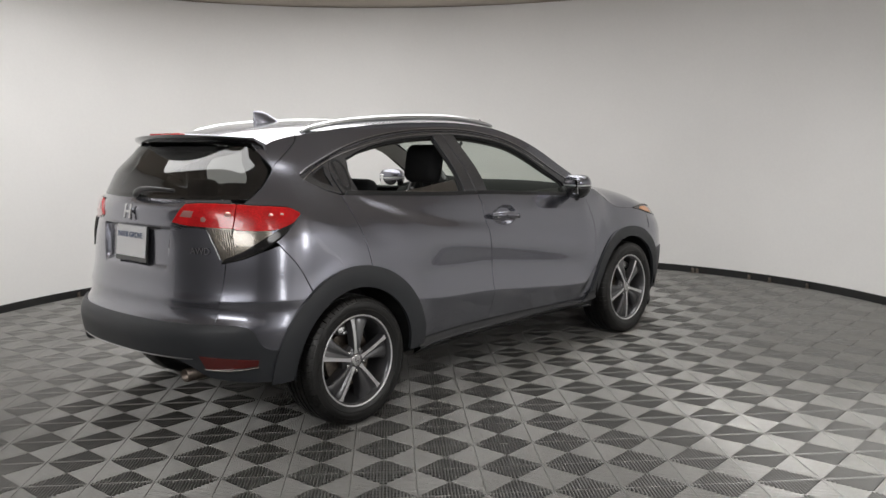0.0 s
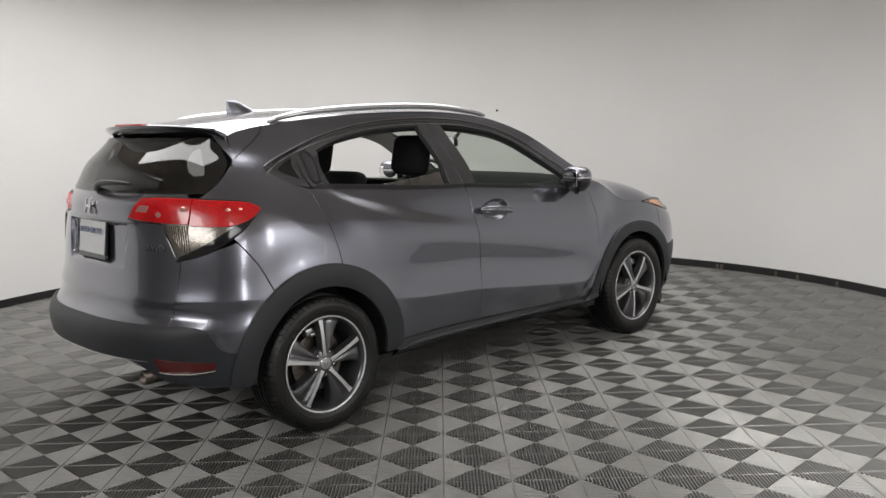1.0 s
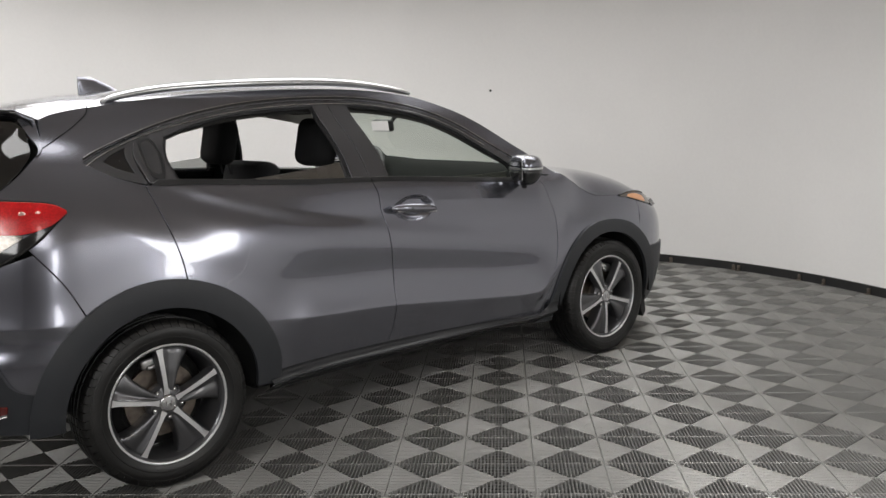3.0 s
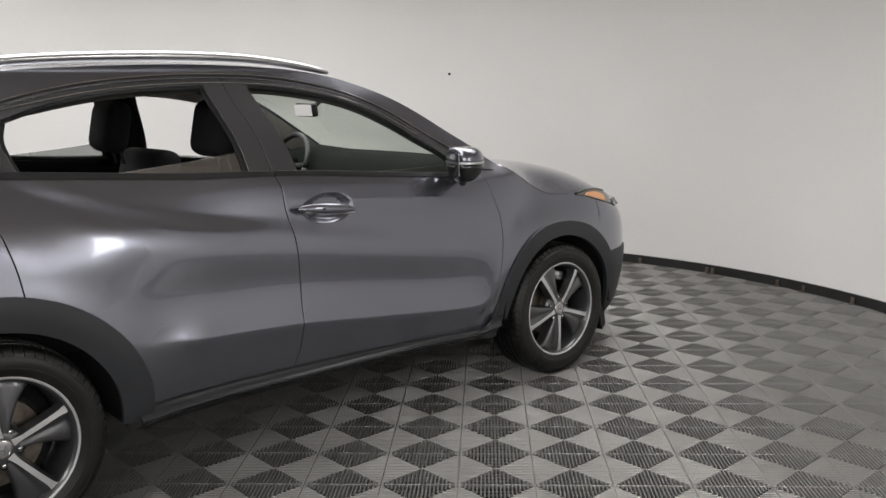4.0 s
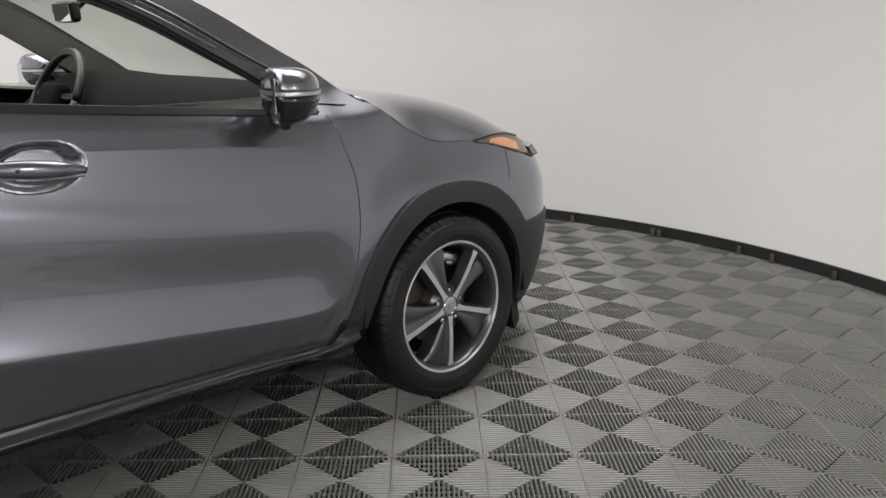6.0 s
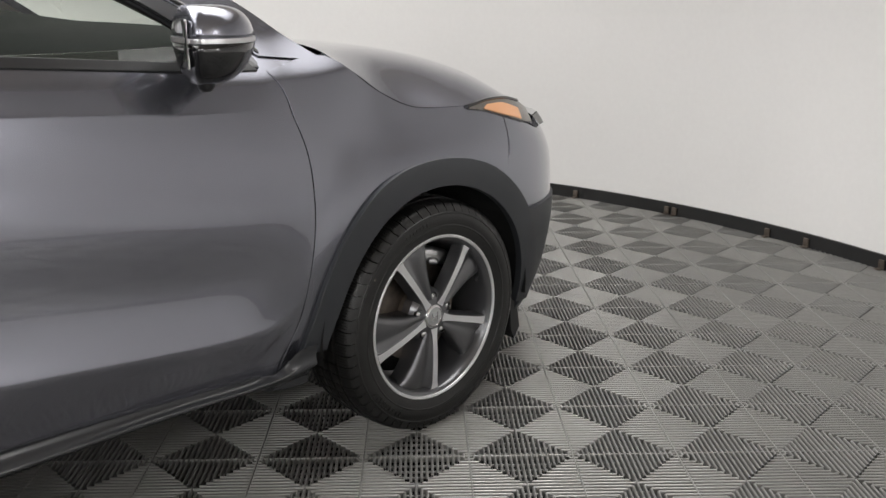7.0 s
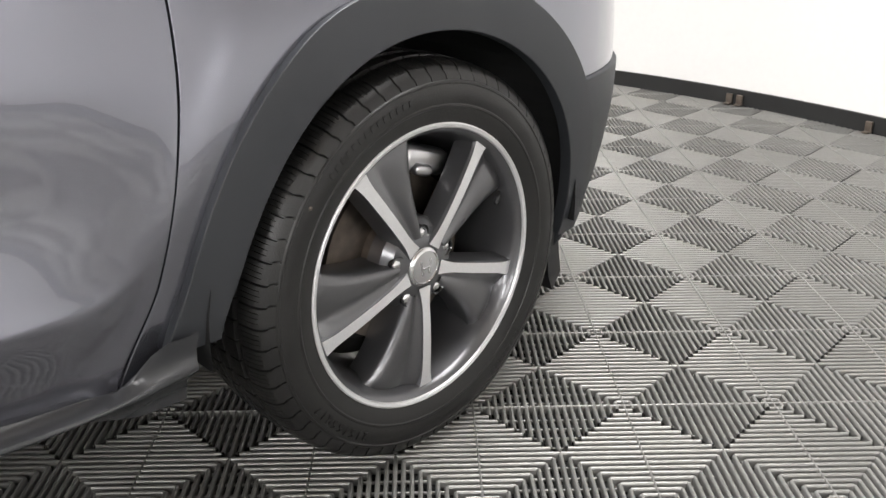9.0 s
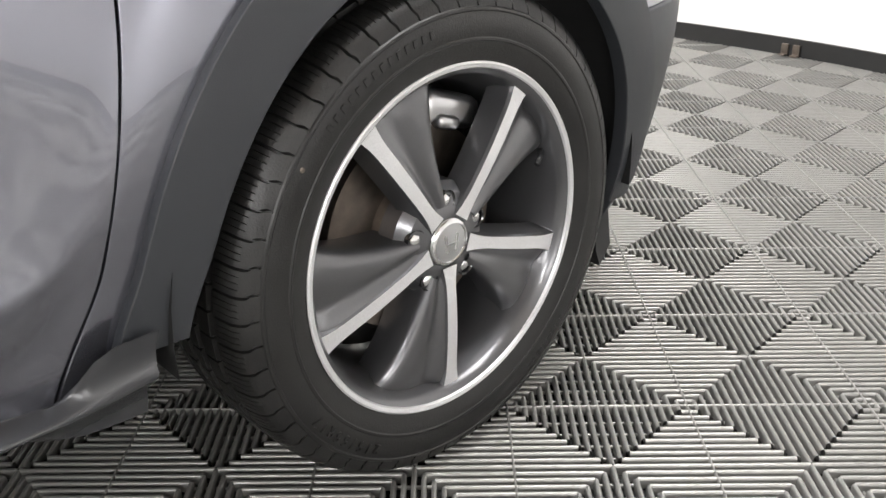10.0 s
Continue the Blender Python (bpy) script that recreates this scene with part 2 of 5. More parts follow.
        me.normals_split_custom_set_from_vertices([(n.x * side, n.y, n.z) for n in self.n])
        return me


def box_mesh(name, sx, sy, sz, bevel=0.0, segments=2, at=(0, 0, 0), turn=None):
    bm = bmesh.new()
    bmesh.ops.create_cube(bm, size=1, matrix=Matrix.Diagonal((sx, sy, sz, 1)))
    if bevel:
        bmesh.ops.bevel(bm, geom=bm.edges[:], offset=bevel, segments=segments, affect="EDGES", profile=0.5)
    m = Matrix.Translation(at)
    if turn is not None:
        m = m @ Euler([radians(a) for a in turn]).to_matrix().to_4x4()
    bm.transform(m)
    return bm


def lathe(profile, n, axis="x", closed=False):
    """Turns (radius, along) pairs round an axis."""
    bm = bmesh.new()
    rings = []
    for k in range(n):
        a = 2 * math.pi * k / n
        row = []
        for r, h in profile:
            p = (h, r * math.cos(a), r * math.sin(a)) if axis == "x" else (r * math.cos(a), r * math.sin(a), h)
            row.append(bm.verts.new(p))
        rings.append(row)
    m = len(profile)
    for k in range(n):
        a, b = rings[k], rings[(k + 1) % n]
        for i in range(m - 1 + (1 if closed else 0)):
            bm.faces.new((a[i], a[(i + 1) % m], b[(i + 1) % m], b[i]))
    bmesh.ops.recalc_face_normals(bm, faces=bm.faces[:])
    return bm


def tube(points, radius, n=8, flat=1.0):
    """A bar with round ends along a line of points."""
    bm = bmesh.new()
    pts = [Vector(p) for p in points]
    rings = []
    for k, p in enumerate(pts):
        t = (pts[min(k + 1, len(pts) - 1)] - pts[max(k - 1, 0)]).normalized()
        s = t.cross(Vector((0, 0, 1)))
        s = s.normalized() if s.length > 1e-4 else Vector((1, 0, 0))
        u = s.cross(t)
        r = radius(k / (len(pts) - 1)) if callable(radius) else radius
        rings.append([bm.verts.new(p + s * r * math.cos(2 * math.pi * i / n) + u * r * flat * math.sin(2 * math.pi * i / n)) for i in range(n)])
    for a, b in zip(rings, rings[1:]):
        for i in range(n):
            bm.faces.new((a[i], a[(i + 1) % n], b[(i + 1) % n], b[i]))
    bm.faces.new(list(reversed(rings[0])))
    bm.faces.new(rings[-1])
    bmesh.ops.recalc_face_normals(bm, faces=bm.faces[:])
    return bm


def slab(outline, thick, plane=lambda a, b, c: (c, a, b)):
    """A flat plate with the given (a, b) outline and thickness."""
    bm = bmesh.new()
    front = [bm.verts.new(plane(a, b, 0)) for a, b in outline]
    back = [bm.verts.new(plane(a, b, -thick)) for a, b in outline]
    bm.faces.new(front)
    bm.faces.new(list(reversed(back)))
    for k in range(len(front)):
        j = (k + 1) % len(front)
        bm.faces.new((front[k], back[k], back[j], front[j]))
    bmesh.ops.recalc_face_normals(bm, faces=bm.faces[:])
    return bm


def joined(bms):
    out = bmesh.new()
    for b in bms:
        me = bpy.data.meshes.new("piece")
        b.to_mesh(me)
        b.free()
        out.from_mesh(me)
        bpy.data.meshes.remove(me)
    return out

import functools

# ---------------------------------------------------------------- the car's outer surface
# y runs forward from the rear axle, x to the car's right, z up from the floor.
REAR_Y, FRONT_Y = -0.25, 2.72          # where the sides begin to turn in
FRONT_N = 3.0                          # how square the front corners are
WHEELS = (0.0, 2.61)
HUB_Z, HUB_X, TYRE_R = 0.334, 0.865, 0.334

side_profile = curve_at([(0.15, 0.77), (0.22, 0.812), (0.30, 0.839), (0.40, 0.857), (0.55, 0.872), (0.75, 0.874), (0.90, 0.870),
                         (1.00, 0.856), (1.08, 0.832), (1.14, 0.806), (1.20, 0.780), (1.30, 0.734), (1.42, 0.676), (1.54, 0.610), (1.64, 0.55)])
front_profile = curve_at([(0.15, 0.78), (0.22, 0.822), (0.30, 0.846), (0.40, 0.860), (0.55, 0.872), (0.70, 0.868), (0.80, 0.850),
                          (0.90, 0.820), (1.00, 0.782), (1.10, 0.740), (1.20, 0.692), (1.30, 0.64), (1.64, 0.45)])
tail_line = curve_at([(0.18, -0.62), (0.26, -0.73), (0.34, -0.805), (0.45, -0.838), (0.58, -0.840), (0.64, -0.785), (0.74, -0.750), (0.90, -0.735),
                      (1.03, -0.727), (1.10, -0.727), (1.15, -0.715), (1.19, -0.675), (1.25, -0.630), (1.33, -0.575), (1.42, -0.505), (1.52, -0.415), (1.64, -0.30)])
tail_square = curve_at([(0.2, 2.5), (0.58, 2.4), (0.75, 2.4), (0.95, 2.35), (1.15, 2.2), (1.33, 2.9), (1.6, 3.2)])
front_line = curve_at([(0.15, 3.22), (0.24, 3.36), (0.35, 3.43), (0.50, 3.47), (0.62, 3.465), (0.75, 3.44), (0.88, 3.37), (0.96, 3.29), (1.04, 3.10), (1.64, 2.9)])
crease_fade = curve_at([(0.30, 0.0), (0.46, 0.15), (0.62, 0.9), (0.9, 1.0), (1.88, 1.0), (2.03, 0.6), (2.12, 0.15), (2.25, 0.0)])
haunch_line = curve_at([(-0.30, 1.21), (0.10, 1.15), (0.22, 1.09), (0.39, 1.03), (0.58, 0.98), (0.78, 0.945), (1.06, 0.91), (1.56, 0.84), (1.98, 0.78), (2.2, 0.76)])
haunch_fade = curve_at([(-0.25, 0.0), (0.05, 0.35), (0.30, 1.0), (0.70, 1.0), (1.1, 0.55), (1.7, 0.28), (2.1, 0.08), (2.3, 0.0)])


# the doors lie deeper than the arches; the belt falls towards the nose and the roof sits low
waist = curve_at([(-0.9, 0.0), (0.30, 0.0), (0.60, 0.020), (0.90, 0.042), (1.90, 0.040), (2.15, 0.024), (2.40, 0.008), (2.60, 0.0), (3.6, 0.0)])
belt_drop = curve_at([(-0.9, 0.0), (0.2, 0.0), (0.7, -0.016), (1.08, -0.024), (1.45, -0.048), (1.93, -0.075), (2.6, -0.065), (3.0, -0.055), (3.6, -0.05)])
belt_lead = curve_at([(-0.9, 0.0), (-0.3, 0.0), (0.1, -0.01), (0.5, 0.03), (1.0, 0.075), (1.9, 0.12), (2.2, 0.08), (2.45, 0.02), (2.6, 0.0), (3.6, 0.0)])
lead_share = curve_at([(0.0, 0.0), (0.3, 0.2), (0.5, 0.4), (0.9, 0.5), (1.0, 0.6), (1.1, 1.0), (1.2, 1.0), (1.35, 0.7), (1.5, 0.3), (1.7, 0.2)])


def step(t):
    t = min(max(t, 0.0), 1.0)
    return t * t * (3 - 2 * t)


def settle(p):
    """Rakes the body: where a point of the upright layout really lies."""
    x, y, z = p
    z0 = 0.30 + 0.42 * step((y - 2.0) / 0.35)
    top = step((z - 1.27) / 0.20)
    d = belt_drop(y)
    dz = d * step((z - z0) / 0.25) * (1 - top) + top * (-0.047 + 0.014 * step((y - 1.1) / 0.5))
    return Vector((x, y + belt_lead(y) * lead_share(z) * step((z - 0.30) / 0.15), z + dz))


def settled(bm):
    for v in bm.verts:
        v.co = settle(v.co)
    return bm


def tail_crease(z):
    """A soft ledge that runs round the tail above the bumper."""
    d = z - 0.715
    if d >= 0:
        return 0.015 * math.exp(-((d + 0.012) / 0.075) ** 1.3)
    return 0.015 * 0.91 * math.exp(-(d / 0.035) ** 2)


def rear_line(z):
    return tail_line(z) - tail_crease(z)


@functools.lru_cache(maxsize=None)
def half_width(y, z):
    """The body's half width where the side runs straight."""
    f = step((y - 2.02) / 0.5)
    w = side_profile(z) * (1 - f) + front_profile(z) * f
    if z > 1.08:
        w -= step((z - 1.08) / 0.12) * 0.030 * max(0.0, (y - 0.9) / 1.2) ** 2
    upper = step((z - 0.86 - 0.22 * step((0.2 - y) / 0.5)) / 0.34)
    w -= waist(y) * (1 - upper) + upper * (0.042 + 0.035 * step((0.05 - y) / 0.35)) * (1 - step((y - 2.1) / 0.3))
    # lower door crease, proud at its line with a ledge above it
    a = min(max(crease_fade(y), 0), 1)
    if a > 0:
        d = z - (0.606 - 0.047 * y)
        w += a * 0.024 * math.exp(-(math.sqrt(d * d + 1e-4) - 0.01) / (0.062 if d > 0 else 0.11))
        w -= a * 0.006 * math.exp(-((d - 0.14) / 0.09) ** 2)
    # haunch line: the panel is scooped above it
    a = min(max(haunch_fade(y), 0), 1)
    if a > 0:
        d = z - haunch_line(y)
        w -= a * 0.017 * step(d / 0.075 + 0.12) * (1 - 0.75 * step((d - 0.05) / 0.20))
        w += a * 0.006 * math.exp(-((d + 0.05) / 0.07) ** 2)
    if y < -0.25:
        w += 0.8 * tail_crease(z) * step((-0.25 - y) / 0.2)
    # swollen wheel arches
    for yw in WHEELS:
        rho = math.hypot(y - yw, z - HUB_Z)
        w += (0.014 if yw < 1 else 0.006) * math.exp(-((rho - 0.45) / 0.085) ** 2)
    # fine shoulder crease from the handle forward
    a = step((y - 0.95) / 0.25) * step((2.12 - y) / 0.3)
    if a > 0:
        w += a * 0.0035 * math.exp(-abs(z - 1.036 + 0.012 * (y - 1.3)) / 0.022)
    # thumb dish behind the front door handle
    q = ((y - 1.225) / 0.115) ** 2 + ((z - 1.003) / 0.062) ** 2
    if q < 1:
        w -= 0.025 * step((1 - q) * 1.5)
    return w


def turn_in(c, n):
    return max(1 - abs(c) ** n, 0.0) ** (1 / n)


def side_at(y, z):
    """The right-hand side over a place in the plan's length and height."""
    w = half_width(y, z)
    if y < REAR_Y:
        w *= turn_in(min((REAR_Y - y) / (REAR_Y - rear_line(z)), 0.999), tail_square(z))
    elif y > FRONT_Y:
        w *= turn_in(min((y - FRONT_Y) / (front_line(z) - FRONT_Y), 0.999), FRONT_N)
    return settle((w, y, z))


def rear_at(x, z):
    """The tail over a place in its width and height."""
    w = half_width(REAR_Y, z)
    return settle((x, REAR_Y - (REAR_Y - rear_line(z)) * turn_in(min(abs(x) / w, 0.999), tail_square(z)), z))


def rear_wrap(a, z):
    """Round the tail: a runs from -90 at the middle to 0 at the side."""
    r, w = radians(-a), half_width(max(REAR_Y - 0.2 * math.sin(radians(-a)), -0.4), z)
    c, s = max(math.cos(r), 1e-6), max(math.sin(r), 0.0)
    n = tail_square(z)
    return settle((w * c ** (2 / n), REAR_Y - (REAR_Y - rear_line(z)) * s ** (2 / n), z))


def front_wrap(a, z):
    """Round the nose: a runs from 0 at the side to 90 at the middle."""
    r, w = radians(a), half_width(FRONT_Y + 0.2 * math.sin(radians(a)), z)
    c, s = max(math.cos(r), 1e-6), max(math.sin(r), 0.0)
    return settle((w * c ** (2 / FRONT_N), FRONT_Y + (front_line(z) - FRONT_Y) * s ** (2 / FRONT_N), z))


def rear_angle(y, z):
    """The turn round the tail at which the side is at y."""
    q = min(max((REAR_Y - y) / (REAR_Y - rear_line(z)), 0), 1)
    return -math.degrees(math.asin(q ** (tail_square(z) / 2)))


def front_angle(y, z):
    q = min(max((y - FRONT_Y) / (front_line(z) - FRONT_Y), 0), 1)
    return math.degrees(math.asin(q ** (FRONT_N / 2)))


def arch(yw, rho, a0, a1, n=14, squash=1.0):
    """Points of a wheel arch, by angles from straight ahead."""
    return [(yw + rho * math.cos(radians(a0 + (a1 - a0) * k / n)), HUB_Z + rho * squash * math.sin(radians(a0 + (a1 - a0) * k / n))) for k in range(n + 1)]


# upper edge of the side windows, and the edge where the roof begins
WINDOW_TOP = [(-0.175, 1.275), (-0.05, 1.345), (0.05, 1.398), (0.18, 1.447), (0.38, 1.492), (0.58, 1.518), (0.80, 1.531), (1.03, 1.530),
              (1.21, 1.514), (1.42, 1.464), (1.60, 1.392), (1.75, 1.318), (1.92, 1.222), (2.05, 1.140)]
ROOF_EDGE = [(-0.29, 1.482), (-0.22, 1.505), (-0.05, 1.530), (0.15, 1.553), (0.38, 1.570), (0.65, 1.581), (0.95, 1.583), (1.20, 1.570),
             (1.42, 1.532), (1.62, 1.465), (1.80, 1.385), (2.00, 1.283), (2.15, 1.195), (2.28, 1.120)]
window_top, roof_edge = curve_at(WINDOW_TOP), curve_at(ROOF_EDGE)

DOOR_SPLIT = [(1.085, 0.362), (1.086, 0.52), (1.090, 0.71), (1.083, 0.82), (1.062, 0.94), (1.022, 1.06), (0.998, 1.128)]
FENDER_SPLIT = [(2.105, 0.312), (2.145, 0.50), (2.168, 0.64), (2.186, 0.80), (2.173, 0.93), (2.125, 1.03), (2.050, 1.108)]
REAR_DOOR_EDGE = [(0.112, 0.797), (0.108, 0.83), (0.098, 0.90), (0.070, 1.02), (0.033, 1.172)]


def shift(line, d):
    return [(a + d, b) for a, b in line]


car = thing("car", "dark grey metallic crossover with open windows on a tiled floor", "car")


def both(build):
    for side in (1, -1):
        build(side)


GAP = 0.0033


def front_door(side):
    s = Sheet(side_at)
    s.grid(coons([(1.085 + GAP, 0.362), (1.5, 0.352), (2.105 - GAP, 0.312)], [(0.998 + GAP, 1.128), (1.5, 1.118), (2.05 - GAP, 1.108)],
                 shift(DOOR_SPLIT, GAP), shift(FENDER_SPLIT, -GAP), 150, 130))
    door = part("front_door", s.mesh("front_door", side), PAINT, car, "grey metallic front door panel")
    # belt strip under the window
    b = Sheet(side_at)
    lo, hi = spline([(1.0, 1.131), (1.5, 1.121), (2.02, 1.111)], 30), spline([(1.0, 1.149), (1.5, 1.139), (2.0, 1.128)], 30)
    b.grid([lo, hi], lift=0.004, turn=0.012)
    part("belt_strip", b.mesh("belt_strip", side), SATIN_BLACK, door, "black rubber strip under the window")
    # window frame with the wide pillar band at its rear
    f = Sheet(side_at)
    top = [p for p in WINDOW_TOP if 1.0 < p[0] < 2.0]
    outer = broken([(0.992, 1.142), (1.5, 1.130), (2.035, 1.122)], [(2.035, 1.122), (2.02, 1.155)], [(2.02, 1.155)] + [(a, b - 0.004) for a, b in reversed(top)] + [(0.948, 1.528)], [(0.948, 1.528), (0.992, 1.142)], n=160)
    inner = broken([(1.088, 1.145), (1.5, 1.135), (1.895, 1.128)], [(1.895, 1.128), (1.876, 1.200)], [(1.876, 1.200), (1.74, 1.286), (1.58, 1.372), (1.40, 1.446), (1.20, 1.493), (1.040, 1.510)], [(1.040, 1.506), (1.088, 1.145)], n=160)
    f.ring(outer[:-1], inner[:-1], rows=3, lift=0.001)
    part("window_frame", f.mesh("window_frame", side), PILLAR, door, "dark grey window frame")
    i = Sheet(side_at)
    ring2 = [np.array(p) for p in inner[:-1]]
    mid = sum(ring2) / len(ring2)
    i.ring(ring2, [p + (mid - p) * 0.035 for p in ring2], rows=1, lift=-0.012, turn=0.008)
    part("window_seal", i.mesh("window_seal", side), SATIN_BLACK, door, "black rubber window seal")
    g = Sheet(side_at)
    g.grid(coons([(1.11, 1.10), (1.90, 1.09)], [(1.16, 1.138), (1.5, 1.152), (1.885, 1.178)], [(1.11, 1.10), (1.16, 1.138)], [(1.90, 1.09), (1.885, 1.178)], 16, 4), lift=-0.022, turn=0.004)
    part("window_pane", g.mesh("window_pane", side), GLASS, door, "lowered clear window pane")
    # inner trim
    t = Sheet(side_at, flip=True)
    t.grid(coons([(1.06, 0.36), (2.06, 0.34)], [(1.0, 1.12), (2.03, 1.10)], [(1.06, 0.36), (1.0, 1.12)], [(2.06, 0.34), (2.03, 1.10)], 12, 12), lift=0.07, turn=0.0)
    part("door_trim", t.mesh("door_trim", side), DASH, door, "black inner door trim")
    handle(door, side)


def handle(door, side):
    # grip bar bowed over the dish, with a key cover seam at the rear
    pts = spline([(0.874, 1.075, 1.006), (0.892, 1.12, 1.007), (0.900, 1.19, 1.005), (0.898, 1.26, 1.001), (0.876, 1.328, 0.996)], 20)
    prof = lambda t: 0.006 + 0.0115 * math.sin(math.pi * min(max(t, 0.0), 1.0)) ** 0.6
    bm = settled(tube([((p[0] - 0.042) * side, p[1], p[2]) for p in pts], prof, n=12, flat=1.25))
    h = part("door_handle", bm, PAINT, door, "grey painted handle with chrome edge", smooth=True)
    bar = [tuple(settle(((p[0] - 0.042) * side, p[1], p[2]))) for p in ((0.892, 1.10, 0.993), (0.905, 1.18, 0.9905), (0.905, 1.25, 0.987), (0.888, 1.32, 0.986))]
    part("chrome_strip", tube(spline(bar, 14), 0.0048, n=8), CHROME, h, "chrome strip")
    if side > 0:
        part("lock_button", lathe([(0.0, 0.003), (0.004, 0.003), (0.0055, 0.0)], 12), GLOSS_BLACK, h).location = settle((0.875, 1.165, 1.006))


def rear_door(side):
    lower_rear = [(0.476, 0.362)] + arch(0.0, 0.476, 8, 72, 8) + [(0.112 + GAP, 0.797)]
    s = Sheet(side_at)
    left = broken(lower_rear, shift(REAR_DOOR_EDGE, GAP), n=130)
    s.grid(coons([(0.476, 0.362), (0.75, 0.366), (1.085 - GAP, 0.362)], [(0.033 + GAP, 1.172), (0.31, 1.152), (0.62, 1.138), (0.998 - GAP, 1.128)],
                 left, shift(DOOR_SPLIT, -GAP), 130, 130))
    door = part("rear_door", s.mesh("rear_door", side), PAINT, car, "grey metallic rear door panel")
    b = Sheet(side_at)
    lo = spline([(0.06, 1.173), (0.31, 1.156), (0.62, 1.142), (0.992, 1.131)], 30)
    hi = spline([(0.09, 1.190), (0.33, 1.173), (0.62, 1.160), (0.990, 1.149)], 30)
    b.grid([lo, hi], lift=0.004, turn=0.012)
    part("belt_strip", b.mesh("belt_strip", side), SATIN_BLACK, door, "black rubber strip under the window")
    f = Sheet(side_at)
    top = [p for p in WINDOW_TOP if 0.04 < p[0] < 0.93]
    outer = broken([(0.055, 1.182), (0.31, 1.163), (0.62, 1.150), (0.986, 1.142)], [(0.986, 1.142), (0.942, 1.528)], [(0.942, 1.528)] + [(a, b - 0.004) for a, b in reversed(top)], [(0.05, 1.394), (0.02, 1.30), (0.055, 1.182)], n=160)
    inner = broken([(0.165, 1.182), (0.33, 1.171), (0.62, 1.158), (0.902, 1.150)], [(0.902, 1.150), (0.868, 1.508)], [(0.868, 1.508), (0.62, 1.496), (0.42, 1.473), (0.27, 1.436), (0.150, 1.380)], [(0.150, 1.372), (0.135, 1.28), (0.165, 1.182)], n=160)
    f.ring(outer[:-1], inner[:-1], rows=3, lift=0.001)
    part("window_frame", f.mesh("window_frame", side), PILLAR, door, "dark grey window frame")
    i = Sheet(side_at)
    ring2 = [np.array(p) for p in inner[:-1]]
    mid = sum(ring2) / len(ring2)
    i.ring(ring2, [p + (mid - p) * 0.035 for p in ring2], rows=1, lift=-0.012, turn=0.008)
    part("window_seal", i.mesh("window_seal", side), SATIN_BLACK, door, "black rubber window seal")
    g = Sheet(side_at)
    g.grid(coons([(0.20, 1.12), (0.95, 1.10)], [(0.40, 1.166), (0.66, 1.198), (0.925, 1.232)], [(0.20, 1.12), (0.40, 1.166)], [(0.95, 1.10), (0.925, 1.238)], 16, 4), lift=-0.022, turn=0.004)
    part("window_pane", g.mesh("window_pane", side), PANE_GLASS, door, "lowered clear window pane")
    t = Sheet(side_at, flip=True)
    t.grid(coons([(0.50, 0.37), (1.05, 0.36)], [(0.12, 1.165), (0.98, 1.12)], [(0.50, 0.37), (0.12, 1.165)], [(1.05, 0.36), (0.98, 1.12)], 12, 12), lift=0.07, turn=0.0)
    part("door_trim", t.mesh("door_trim", side), DASH, door, "black inner door trim")
    # hidden handle in the rear pillar
    h = Sheet(side_at)
    oc = spline([(0.072, 1.205), (0.118, 1.200), (0.122, 1.29), (0.095, 1.372), (0.052, 1.365), (0.050, 1.28)], 48, closed=True)[:-1]
    ic = [sum(oc) / len(oc) + (p - sum(oc) / len(oc)) * 0.82 for p in oc]
    h.ring(oc, ic, rows=1, lift=0.004, turn=0.006)
    part("pillar_handle", h.mesh("pillar_handle", side), SATIN_BLACK, door, "hidden black pillar handle")


